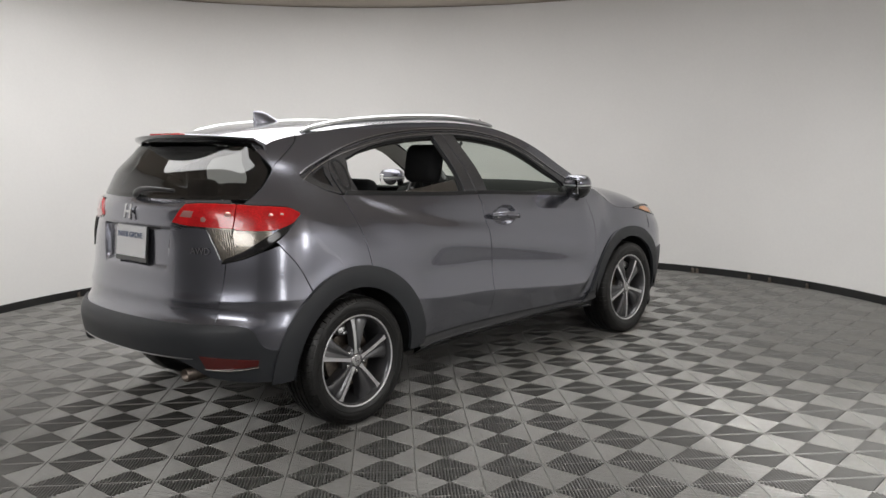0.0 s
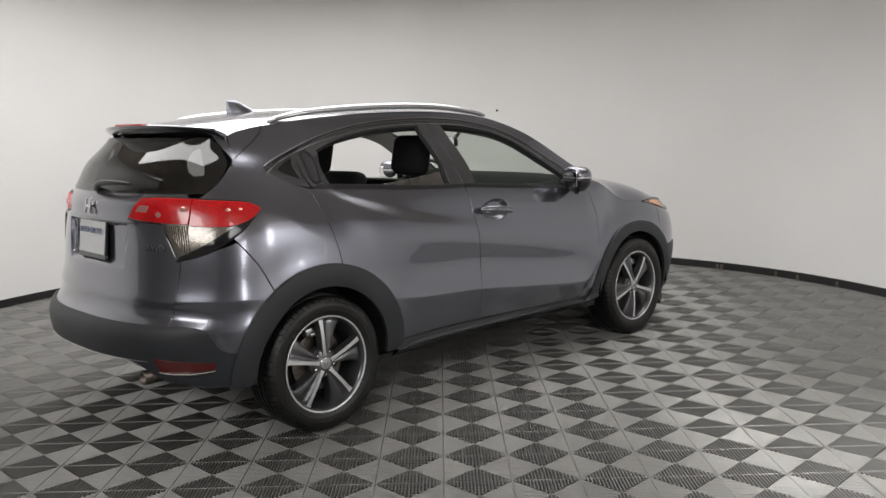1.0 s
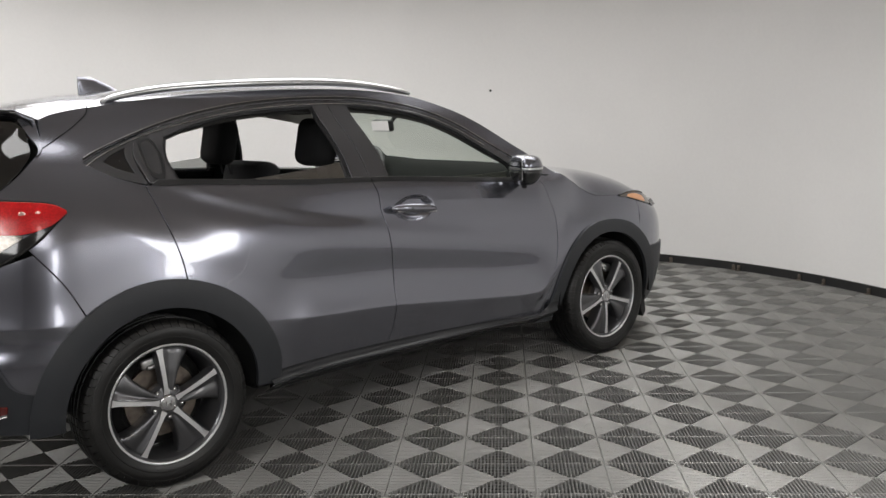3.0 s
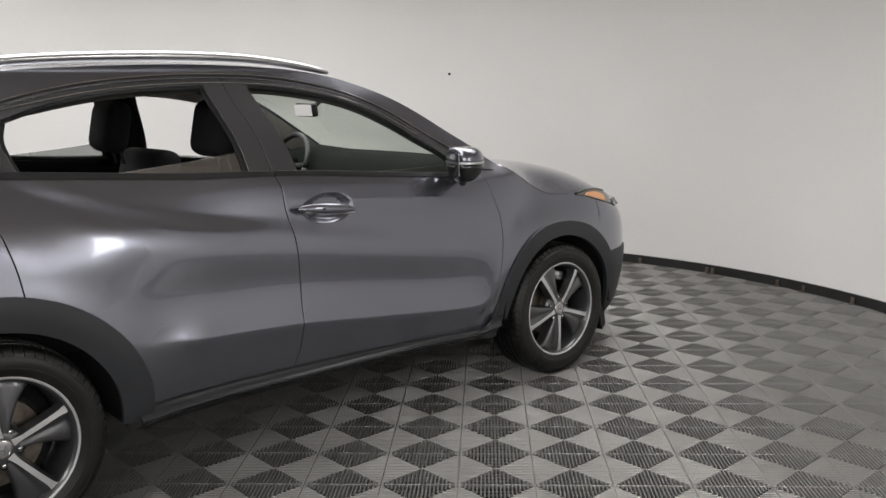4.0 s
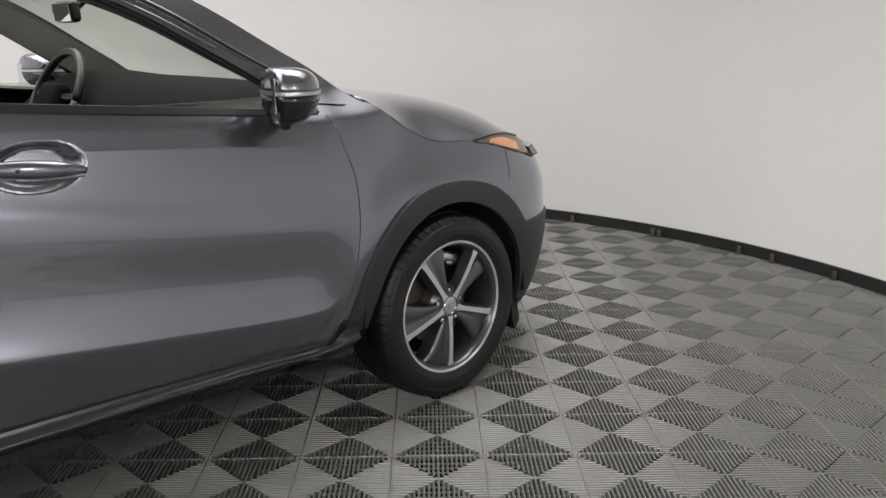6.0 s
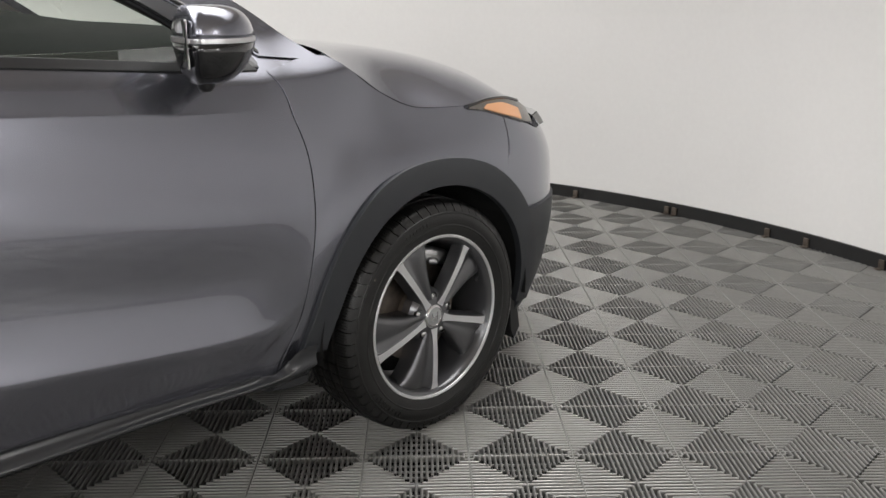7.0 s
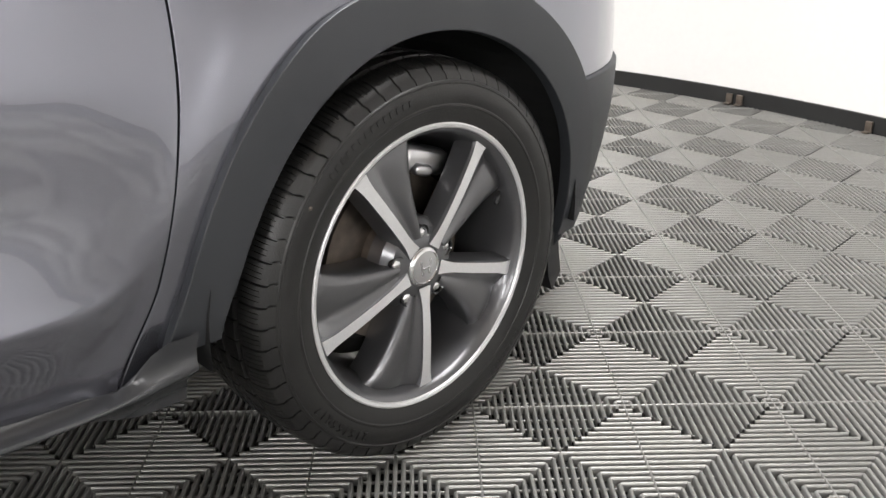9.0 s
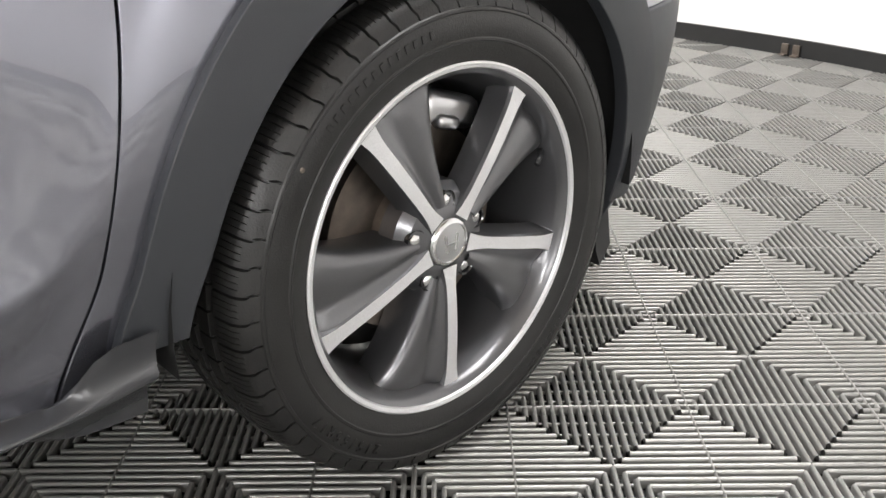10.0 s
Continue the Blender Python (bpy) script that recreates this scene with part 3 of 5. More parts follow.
def quarter(side):
    s = Sheet(side_at)
    bottom = arch(0.0, 0.476, 125, 77, 10)
    bottom[-1] = (0.112 - GAP, 0.797)
    left = [bottom[0], (-0.335, 0.85), (-0.42, 0.97), (-0.50, 1.08), (-0.53, 1.15)]
    belt = [(-0.53, 1.15), (-0.40, 1.165), (-0.20, 1.175), (0.033 - GAP, 1.172)]
    s.grid(coons(bottom, belt, left, shift(REAR_DOOR_EDGE, -GAP), 60, 50), edges="blr")
    s.grid(coons(belt, [p for p in ROOF_EDGE if p[0] < 0.2],
                 [(-0.53, 1.15), (-0.47, 1.19), (-0.385, 1.26), (-0.32, 1.33), (-0.30, 1.40), (-0.29, 1.482)],
                 broken([(0.033 - GAP, 1.172), (-0.08, 1.212), (-0.185, 1.272)], [(-0.185, 1.272), (-0.05, 1.351), (0.05, 1.404), (0.15, 1.442)], [(0.15, 1.442), (0.15, 1.553)], n=60), 40, 60), edges="lr")
    q = part("quarter_panel", s.mesh("quarter_panel", side), PAINT, car, "grey metallic rear quarter panel")
    # small fixed window with its frame
    f = Sheet(side_at)
    outer = broken([(-0.180, 1.272), (-0.08, 1.217), (0.045, 1.180)], [(0.045, 1.180), (0.015, 1.29), (0.044, 1.388)], [(0.044, 1.388), (-0.05, 1.340), (-0.180, 1.272)], n=90)
    inner = broken([(-0.105, 1.272), (-0.06, 1.244), (0.012, 1.218)], [(0.012, 1.218), (-0.012, 1.29), (-0.004, 1.335)], [(-0.004, 1.335), (-0.06, 1.305), (-0.105, 1.272)], n=90)
    f.ring(outer[:-1], inner[:-1], rows=2, lift=-0.002)
    part("quarter_window_frame", f.mesh("quarter_window_frame", side), PILLAR, q, "dark grey quarter window frame")
    g = Sheet(side_at)
    g.ring(inner[:-1], [sum(inner) / len(inner) + (p - sum(inner) / len(inner)) * 0.02 for p in inner[:-1]], rows=2, lift=-0.008, turn=0)
    part("quarter_window", g.mesh("quarter_window", side), GLOSS_BLACK, q, "dark quarter window")


def side_rail(side):
    s = Sheet(side_at)
    hi = [p for p in ROOF_EDGE if p[0] > 0.14]
    s.grid(coons([(0.15, 1.440)] + [(a, b + 0.002) for a, b in WINDOW_TOP if a > 0.16], hi, [(0.15, 1.440), (0.15, 1.553)], [(2.05, 1.142), (2.28, 1.120)], 90, 8), edges="b")
    part("side_rail", s.mesh("side_rail", side), PAINT, car, "grey metallic roof side rail and windscreen pillar")
    # thin dark drip groove
    d = Sheet(side_at)
    d.grid([spline([(a, b + 0.008) for a, b in WINDOW_TOP], 80), spline([(a, b + 0.014) for a, b in WINDOW_TOP], 80)], lift=0.003, turn=0.004)
    part("drip_strip", d.mesh("drip_strip", side), GLOSS_BLACK, car, "black strip above the windows")
    # highlights of the black window reveals, drawn as thin chrome tubes
    for off, r in ((0.016, 0.0024), (-0.017, 0.0020)):
        pts = [side_at(a, b + off) for a, b in spline([p for p in WINDOW_TOP if p[0] < (2.1 if off > 0 else 1.8)], 70)]
        part("reveal_highlight", tube([((p.x + 0.003) * side, p.y, p.z) for p in pts], r, n=6), CHROME, car, "thin chrome line drawn as the highlight above the windows")
    # shut line between tailgate and quarter, up to the roof
    pts = [side_at(a, b) for a, b in spline([(-0.335, 1.322), (-0.28, 1.366), (-0.219, 1.416), (-0.155, 1.466), (-0.115, 1.500), (-0.105, 1.530)], 24)]
    part("shut_line", tube([((p.x + 0.0005) * side, p.y, p.z) for p in pts], 0.0022, n=6), CAVITY, car, "dark panel gap")


def pillar_base(side):
    s = Sheet(side_at)
    s.grid(coons([(1.96, 1.10), (2.36, 1.09)], [(1.96, 1.19), (2.10, 1.180), (2.28, 1.122), (2.36, 1.105)], [(1.96, 1.10), (1.96, 1.19)], [(2.36, 1.09), (2.36, 1.105)], 20, 8), lift=-0.005, turn=0.006)
    part("pillar_base", s.mesh("pillar_base", side), PAINT, car, "grey metallic foot of the windscreen pillar")


def fender(side):
    s = Sheet(side_at)
    lower = [(2.105 + GAP, 0.312), (2.150, 0.318)] + arch(2.61, 0.442, 176, 54, 18) + [(2.898, 0.695)]
    top = [(2.05 + GAP, 1.108), (2.20, 1.130), (2.31, 1.124), (2.41, 1.072), (2.50, 1.020), (2.60, 0.977), (2.74, 0.962), (2.86, 0.957), (2.91, 0.935), (2.945, 0.90)]
    s.grid(coons(broken(lower, n=80), broken(top, n=80), shift(FENDER_SPLIT, GAP), [(2.898, 0.695), (2.925, 0.78), (2.945, 0.90)], 80, 60))
    part("front_fender", s.mesh("front_fender", side), PAINT, car, "grey metallic front fender")


def arch_cladding(side, yw, a0, a1, inner, name):
    s = Sheet(side_at)
    n = 60
    o = [np.array(p) for p in arch(yw, 0.488 if yw < 1 else 0.452, a0, a1, n)]
    i = [np.array(p) for p in arch(yw, inner, a0, a1, n)]
    s.ring(o, i, rows=4, lift=0.015, turn=0.022, closed=False)
    part(name, s.mesh(name, side), CLADDING, car, "matt dark grey plastic wheel arch cladding")
    # liner inside the arch
    bm = bmesh.new()
    rows = []
    for k in range(33):
        a = radians(-4 + 188 * k / 32)
        y, z = yw + 0.395 * math.cos(a), HUB_Z + 0.395 * math.sin(a)
        rows.append([bm.verts.new((x * side, y, z)) for x in (0.862, 0.80, 0.70, 0.52)])
    for a, b in zip(rows, rows[1:]):
        for k in range(3):
            bm.faces.new((a[k], a[k + 1], b[k + 1], b[k]))
    wall = [r[3] for r in rows]
    bm.faces.new(wall)
    part("wheel_arch_liner", bm, CAVITY, car, "black wheel arch liner")


def sill(side):
    """Sill cladding: tucked in under the doors, then a shelf that stands out and turns under."""
    top = spline([(0.44, 0.366), (0.75, 0.366), (1.09, 0.360), (1.6, 0.347), (2.06, 0.314), (2.105, 0.322), (2.135, 0.366), (2.192, 0.372)], 80)
    shelf = spline([(0.44, 0.318), (0.75, 0.322), (1.09, 0.316), (1.6, 0.314), (1.86, 0.312), (2.00, 0.306), (2.10, 0.312), (2.192, 0.330)], 80)
    low = spline([(0.44, 0.255), (0.75, 0.268), (1.09, 0.266), (1.6, 0.264), (1.95, 0.258), (2.192, 0.262)], 80)
    bm = bmesh.new()
    rows = []
    for k in range(81):
        u = k / 80
        out = 0.55 + 0.45 * step(u / 0.12) * step((0.90 - u) / 0.10)
        row = []
        for a, b, t, lift in ((top, shelf, -0.06, -0.010), (top, shelf, 0.0, -0.004), (top, shelf, 0.30, -0.010 + 0.010 * (1 - out)), (top, shelf, 0.50, -0.014 * out + 0.004 * (1 - out)),
                              (top, shelf, 0.86, 0.030), (top, shelf, 1.02, 0.036), (shelf, low, 0.14, 0.034), (shelf, low, 0.5, 0.004), (shelf, low, 1.0, -0.045)):
            cap = step((u - 0.90) / 0.07)
            lift = lift + (max(lift, 0.024 if a is top else 0.010) - lift) * cap
            q = a[k] + (b[k] - a[k]) * t
            p = side_at(*q)
            row.append(bm.verts.new(((p.x + lift) * side, p.y, p.z)))
        rows.append(row)
    for a, b in zip(rows, rows[1:]):
        for k in range(len(a) - 1):
            bm.faces.new((a[k], b[k], b[k + 1], a[k + 1]) if side < 0 else (a[k], a[k + 1], b[k + 1], b[k]))
    part("sill_cladding", bm, SILL_PLASTIC, car, "dark plastic sill cladding", smooth=True)


both(front_door)
both(rear_door)
both(quarter)
both(side_rail)
both(pillar_base)
both(fender)
for sd in (1, -1):
    arch_cladding(sd, 0.0, -2, 182, 0.384, "rear_arch_cladding")
    arch_cladding(sd, 2.61, -8, 178, 0.376, "front_arch_cladding")
both(sill)

# ---------------------------------------------------------------- hood, roof, glass
HOOD_EDGE = [(2.312, 1.126), (2.412, 1.074), (2.502, 1.022), (2.602, 0.979), (2.742, 0.964), (2.862, 0.959), (2.98, 0.955), (3.05, 0.95)]
hood_top = curve_at([(2.30, 1.155), (2.53, 1.142), (2.80, 1.112), (3.01, 1.070), (3.20, 1.012), (3.33, 0.945)])


def crowned(edge, middle, nu, nv, power=2.0):
    """A sheet from a side line to the middle line, mirrored, swelling upwards."""
    e, c = spline(edge, nu), spline(middle, nu)
    rows = []
    for i in range(nu + 1):
        row = []
        for j in range(-nv, nv + 1):
            v = (1 - abs(j) / nv) ** 1.5
            k = 1 - (1 - v) ** power
            x = e[i][0] * (1 - v) * (1 if j > 0 else -1)
            y = e[i][1] + (c[i][1] - e[i][1]) * (1 - (1 - v) ** 2)
            z = e[i][2] + (c[i][2] - e[i][2]) * k
            row.append((x, y, z))
        rows.append(row)
    return rows


def sheet_mesh(name, rows, up=True, thick=0.0):
    bm = bmesh.new()
    vs = [[bm.verts.new(p) for p in row] for row in rows]
    for a, b in zip(vs, vs[1:]):
        for k in range(len(a) - 1):
            bm.faces.new((a[k], a[k + 1], b[k + 1], b[k]))
    bmesh.ops.recalc_face_normals(bm, faces=bm.faces[:])
    bm.normal_update()
    f = list(bm.faces)[len(bm.faces) // 2]
    if (f.normal.z < 0) == up:
        bmesh.ops.reverse_faces(bm, faces=bm.faces[:])
    if thick:
        bmesh.ops.solidify(bm, geom=bm.faces[:], thickness=thick)
    return bm


edge3 = [tuple(side_at(a, b)) for a, b in HOOD_EDGE]
mid3 = [tuple(settle((0, a, hood_top(a)))) for a in np.linspace(2.43, 3.33, 8)]
part("hood", sheet_mesh("hood", crowned(edge3, mid3, 40, 30, 6.5)), PAINT, car, "grey metallic hood", smooth=True)

roof_mid = curve_at([(-0.42, 1.530), (-0.2, 1.570), (0.1, 1.598), (0.5, 1.612), (0.9, 1.611), (1.15, 1.597), (1.30, 1.570)])
re3 = [tuple(side_at(a, roof_edge(a))) for a in np.linspace(-0.29, 1.30, 16)]
rm3 = [tuple(settle((0, a, roof_mid(a)))) for a in np.linspace(-0.40, 1.16, 16)]
part("roof", sheet_mesh("roof", crowned(re3, rm3, 50, 20, 2.4)), PAINT, car, "grey metallic roof", smooth=True)
# windscreen
ws_e = [tuple(side_at(a, roof_edge(a) - 0.003)) for a in np.linspace(1.30, 2.28, 10)]
ws_m = [tuple(settle((0, a, b))) for a, b in spline([(1.165, 1.590), (1.5, 1.490), (1.85, 1.368), (2.18, 1.238), (2.42, 1.135)], 9)]
ws = crowned(ws_e, ws_m, 30, 20, 2.2)
part("windscreen", sheet_mesh("windscreen", ws), GLASS, car, "clear windscreen", smooth=True).visible_shadow = False
cowl_a = [tuple(side_at(a, b)) for a, b in ((2.28, 1.112), (2.32, 1.108), (2.37, 1.095))]
cowl_m = [tuple(settle(p)) for p in ((0, 2.41, 1.132), (0, 2.45, 1.125), (0, 2.48, 1.128))]
part("cowl", sheet_mesh("cowl", crowned(cowl_a, cowl_m, 6, 16, 2.2)), SATIN_BLACK, car, "black plastic cowl", smooth=True)
for n_, (x0, y0, x1, y1) in enumerate(((0.60, 2.32, -0.05, 2.40), (-0.10, 2.44, -0.62, 2.22))):
    part("windscreen_wiper", settled(tube(spline([(x0, y0, 1.142), ((x0 + x1) / 2, (y0 + y1) / 2 + 0.03, 1.155), (x1, y1, 1.15)], 12), 0.009, n=6)), SATIN_BLACK, car, "black windscreen wiper")


def roof_rail(side):
    line = spline([(0.525, -0.04, 1.540), (0.535, 0.02, 1.562), (0.548, 0.2, 1.590), (0.552, 0.5, 1.608), (0.552, 0.85, 1.614), (0.548, 1.12, 1.604), (0.542, 1.32, 1.575), (0.536, 1.45, 1.545)], 40)
    part("roof_rail", settled(tube([(p[0] * side, p[1], p[2]) for p in line], lambda t: 0.013 + 0.017 * math.sin(math.pi * t) ** 0.35, n=12, flat=0.62)), SILVER, car, "satin silver roof rail", smooth=True)


both(roof_rail)

# aerial fin
bm = bmesh.new()
fin = [(-0.02, 0.0), (0.055, 0.002), (0.19, 0.0)]
prof = [(0.0, 0.0, 0.022, 0.20), (0.030, 0.0, 0.018, 0.16), (0.060, 0.002, 0.010, 0.10), (0.078, 0.004, 0.005, 0.055)]
rings = []
for z, y0, hw, ln in prof:
    rings.append([bm.verts.new((hw * math.sin(2 * math.pi * k / 16), y0 + ln / 2 - ln / 2 * math.cos(2 * math.pi * k / 16), z)) for k in range(16)])
for a, b in zip(rings, rings[1:]):
    for k in range(16):
        bm.faces.new((a[k], a[(k + 1) % 16], b[(k + 1) % 16], b[k]))
bm.faces.new(rings[-1])
bmesh.ops.recalc_face_normals(bm, faces=bm.faces[:])
part("aerial_fin", bm, PAINT, car, "grey shark fin aerial", smooth=True).location = (0.0, 0.04, 1.540)

# ---------------------------------------------------------------- tail
TAIL_EDGE = [(-0.47, 1.19), (-0.385, 1.26), (-0.31, 1.33), (-0.30, 1.40), (-0.30, 1.482)]
tail_edge_y = curve_at([(b, a) for a, b in TAIL_EDGE])
gate_half = curve_at([(0.60, 0.640), (0.72, 0.648), (0.81, 0.652), (0.90, 0.657), (1.00, 0.664), (1.08, 0.664), (1.14, 0.650), (1.185, 0.615)])


def gate_at(x, z):
    p = rear_at(x, z)
    dx, dz = step((0.33 - 0.10 * (1.0 - z) - abs(x)) / 0.025), step((z - 0.83) / 0.05) * step((1.045 - z) / 0.010)
    p.y += 0.028 * dx * dz
    p.y -= 0.007 * math.exp(-((z - 1.062) / 0.014) ** 2) * step((0.46 - abs(x)) / 0.1)
    return p


s = Sheet(gate_at)
zs = np.linspace(0.60, 1.182, 80)
s.grid([[np.array((-(gate_half(z) - GAP) + 2 * (gate_half(z) - GAP) * k / 90, z)) for k in range(91)] for z in zs], turn=0.02)
tailgate = part("tailgate", s.mesh("tailgate"), PAINT, car, "grey metallic tailgate")
s = Sheet(rear_at)
zs = np.linspace(1.184, 1.478, 30)
half = lambda z: side_at(tail_edge_y(max(z, 1.19)), z).x - 0.006
s.grid([[np.array((-half(z) + 2 * half(z) * k / 60, z)) for k in range(61)] for z in zs], lift=0.002, turn=0.008)
part("rear_window", s.mesh("rear_window"), PRIVACY, tailgate, "dark tinted rear window").visible_shadow = False
# black ceramic border round the glass
s = Sheet(rear_at)
outer = [np.array((x, z)) for x, z in [(-half(1.184) + 2 * half(1.184) * k / 30, 1.184) for k in range(30)] + [(half(z), z) for z in np.linspace(1.184, 1.478, 20)][:-1] + [(half(1.478) - 2 * half(1.478) * k / 30, 1.478) for k in range(30)] + [(-half(z), z) for z in np.linspace(1.478, 1.184, 20)][:-1]]
mid = np.array((0, 1.32))
inner = [np.array((p[0] * 0.93, mid[1] + (p[1] - mid[1]) * 0.86)) for p in outer]
s.ring(outer, inner, rows=1, lift=-0.004, turn=0)
part("glass_border", s.mesh("glass_border"), GLOSS_BLACK, tailgate, "black border of the rear window")

# roof spoiler
bm = bmesh.new()
rows = []
for k in range(-16, 17):
    x = 0.585 * k / 16
    e = abs(k / 16)
    y0, z0 = -0.385 + 0.05 * e, 1.536 - 0.052 * e ** 2.2
    y1, z1 = -0.520 + 0.150 * e ** 2.2, 1.540 - 0.022 * e ** 2
    rows.append([bm.verts.new(p) for p in ((x, y0 + 0.03, z0 + 0.004), (x, (y0 + y1) / 2, (z0 + z1) / 2 + 0.008), (x, y1, z1), (x, y1 + 0.006, z1 - 0.016),
                                           (x, y1 + 0.05, z1 - 0.042), (x, y0 + 0.02, z0 - 0.045))])
for a, b in zip(rows, rows[1:]):
    for k in range(5):
        bm.faces.new((a[k], a[k + 1], b[k + 1], b[k]))
bm.faces.new(rows[0])
bm.faces.new(list(reversed(rows[-1])))
bmesh.ops.recalc_face_normals(bm, faces=bm.faces[:])
me = bpy.data.meshes.new("spoiler")
settled(bm)
bm.to_mesh(me)
bm.free()
me.materials.append(PAINT)
me.materials.append(GLOSS_BLACK)
for p in me.polygons:
    p.use_smooth = True
    if p.normal.z < -0.3:
        p.material_index = 1
spoiler = part("spoiler", me, None, tailgate, "grey roof spoiler with black underside")
part("high_brake_light", settled(box_mesh("b", 0.30, 0.03, 0.010, 0.003, at=(0, -0.497, 1.5425), turn=(-4, 0, 0))), LAMP_RED, spoiler, "red high brake light")


def spoiler_fin(side):
    g = Sheet(side_at)
    e = [(tail_edge_y(z), z) for z in np.linspace(1.30, 1.482, 10)]
    g.grid([[np.array((a - 0.052 * ((b - 1.30) / 0.182) ** 0.8, b)), np.array((a - 0.02 * ((b - 1.30) / 0.182) ** 0.8, b)), np.array((a - 0.004, b))] for a, b in e], lift=0.006, turn=0.012)
    part("spoiler_fin", g.mesh("spoiler_fin", side), PAINT, spoiler, "grey spoiler side fin")


both(spoiler_fin)


def angle_at(x, z):
    w = half_width(REAR_Y - 0.2, z)
    return -math.degrees(math.acos(min((x / w), 1.0) ** (tail_square(z) / 2)))


side_angle = rear_angle


def tail_lamp(side):
    A = lambda x, z: angle_at(0.885 * x, z)
    rear_angle = lambda y, z: side_angle(-0.296 + (y + 0.25) * 0.78, z)
    tip_a, tip_z = rear_angle(-0.25, 1.106), 1.106
    seam_lo, seam_hi = A(0.757, 1.05), A(0.742, 1.155)
    pieces = []
    # red upper lens, inner piece on the tailgate and outer piece on the body
    s = Sheet(rear_wrap)
    s.grid(coons([(A(0.40, 1.078), 1.078), (A(0.52, 1.064), 1.064), (seam_lo - 0.4, 1.052)], [(A(0.47, 1.158), 1.158), (A(0.58, 1.163), 1.163), (seam_hi - 0.4, 1.158)],
                 [(A(0.40, 1.078), 1.078), (A(0.47, 1.158), 1.158)], [(seam_lo - 0.4, 1.052), (seam_hi - 0.4, 1.158)], 24, 10), lift=0.010, turn=0.02)
    inner = part("tail_light", s.mesh("tail_light", side), LAMP_RED, car, "red tail light with clear lower lens")
    s = Sheet(rear_wrap)
    s.grid(coons([(seam_lo + 0.4, 1.052), (rear_angle(-0.58, 1.045), 1.045), (rear_angle(-0.44, 1.040), 1.040), (rear_angle(-0.33, 1.062), 1.062), (tip_a, tip_z - 0.004)],
                 [(seam_hi + 0.4, 1.158), (rear_angle(-0.50, 1.152), 1.152), (rear_angle(-0.32, 1.136), 1.136), (tip_a, tip_z + 0.004)],
                 [(seam_lo + 0.4, 1.052), (seam_hi + 0.4, 1.158)], [(tip_a, tip_z - 0.004), (tip_a, tip_z + 0.004)], 30, 10), lift=0.010, turn=0.02)
    part("red_lens", s.mesh("red_lens", side), LAMP_RED, inner, "red outer lens")
    # clear lower wedge
    s = Sheet(rear_wrap)
    s.grid(coons([(A(0.728, 0.903), 0.903), (A(0.732, 0.900), 0.900)], [(A(0.620, 1.058), 1.058), (seam_lo - 0.4, 1.048)],
                 [(A(0.728, 0.903), 0.903), (A(0.620, 1.058), 1.058)], [(A(0.732, 0.900), 0.900), (seam_lo - 0.4, 1.048)], 10, 12), lift=0.008, turn=0.02)
    part("clear_lens", s.mesh("clear_lens", side), LAMP_CLEAR, inner, "clear ribbed reversing lens")
    s = Sheet(rear_wrap)
    s.grid(coons([(A(0.737, 0.912), 0.912), (rear_angle(-0.57, 0.955), 0.955), (rear_angle(-0.44, 1.024), 1.024)],
                 [(seam_lo + 0.4, 1.048), (rear_angle(-0.58, 1.041), 1.041), (rear_angle(-0.50, 1.038), 1.038), (rear_angle(-0.44, 1.036), 1.036)],
                 [(A(0.737, 0.912), 0.912), (seam_lo + 0.4, 1.048)], [(rear_angle(-0.44, 1.024), 1.024), (rear_angle(-0.44, 1.036), 1.036)], 20, 12), lift=0.008, turn=0.02)
    part("clear_lens", s.mesh("clear_lens", side), LAMP_CLEAR, inner, "clear ribbed reversing lens")
    s = Sheet(rear_wrap)
    lo_e = spline([(A(0.734, 0.897), 0.897), (rear_angle(-0.55, 0.934), 0.934), (rear_angle(-0.40, 1.009), 1.009), (rear_angle(-0.325, 1.060), 1.060)], 20)
    hi_e = spline([(A(0.737, 0.909), 0.909), (rear_angle(-0.57, 0.952), 0.952), (rear_angle(-0.44, 1.021), 1.021), (rear_angle(-0.36, 1.054), 1.054)], 20)
    s.grid([lo_e, hi_e], lift=0.009, turn=0.012)
    part("lens_border", s.mesh("lens_border", side), GLOSS_BLACK, inner, "black lower edge of the lens")
    # vertical ribs in the clear lenses
    for k in range(9):
        t = (k + 0.5) / 9
        a0 = A(0.655 + 0.10 * t, 1.045)
        z_lo = 0.915 + 0.10 * (1 - min(t / 0.75, 1)) + 0.01
        z_hi = 1.05
        pts = [rear_wrap(a0, z) for z in np.linspace(z_lo, z_hi, 4)]
        part("lens_rib", tube([((p.x + 0.008) * side, p.y - 0.009, p.z) for p in pts], 0.0022, n=5), LAMP_CLEAR, inner)
    # pale discs on the red lens, painted in place of its highlights
    for a, z, r in ((A(0.60, 1.092), 1.092, 0.015), (A(0.72, 1.113), 1.113, 0.017), (rear_angle(-0.42, 1.108), 1.108, 0.012), (rear_angle(-0.36, 1.11), 1.110, 0.009)):
        p = rear_wrap(a, z)
        o = rear_wrap(a, z) - rear_wrap(a + 1.5, z)
        nrm = Vector((-o.y, o.x, 0)).normalized()
        if nrm.x < 0 and nrm.y > 0:
            nrm = -nrm
        c = p + nrm * 0.0105
        cup = part("lens_glint", lathe([(0.0, 0.0016), (r * 0.7, 0.0012), (r, 0.0)], 20), LAMP_PINK, inner, "pale disc painted as a highlight on the red lens", smooth=True)
        cup.matrix_local = pose(c.x * side, c.y, c.z, 0, 0, math.degrees(math.atan2(nrm.y, nrm.x * side)))
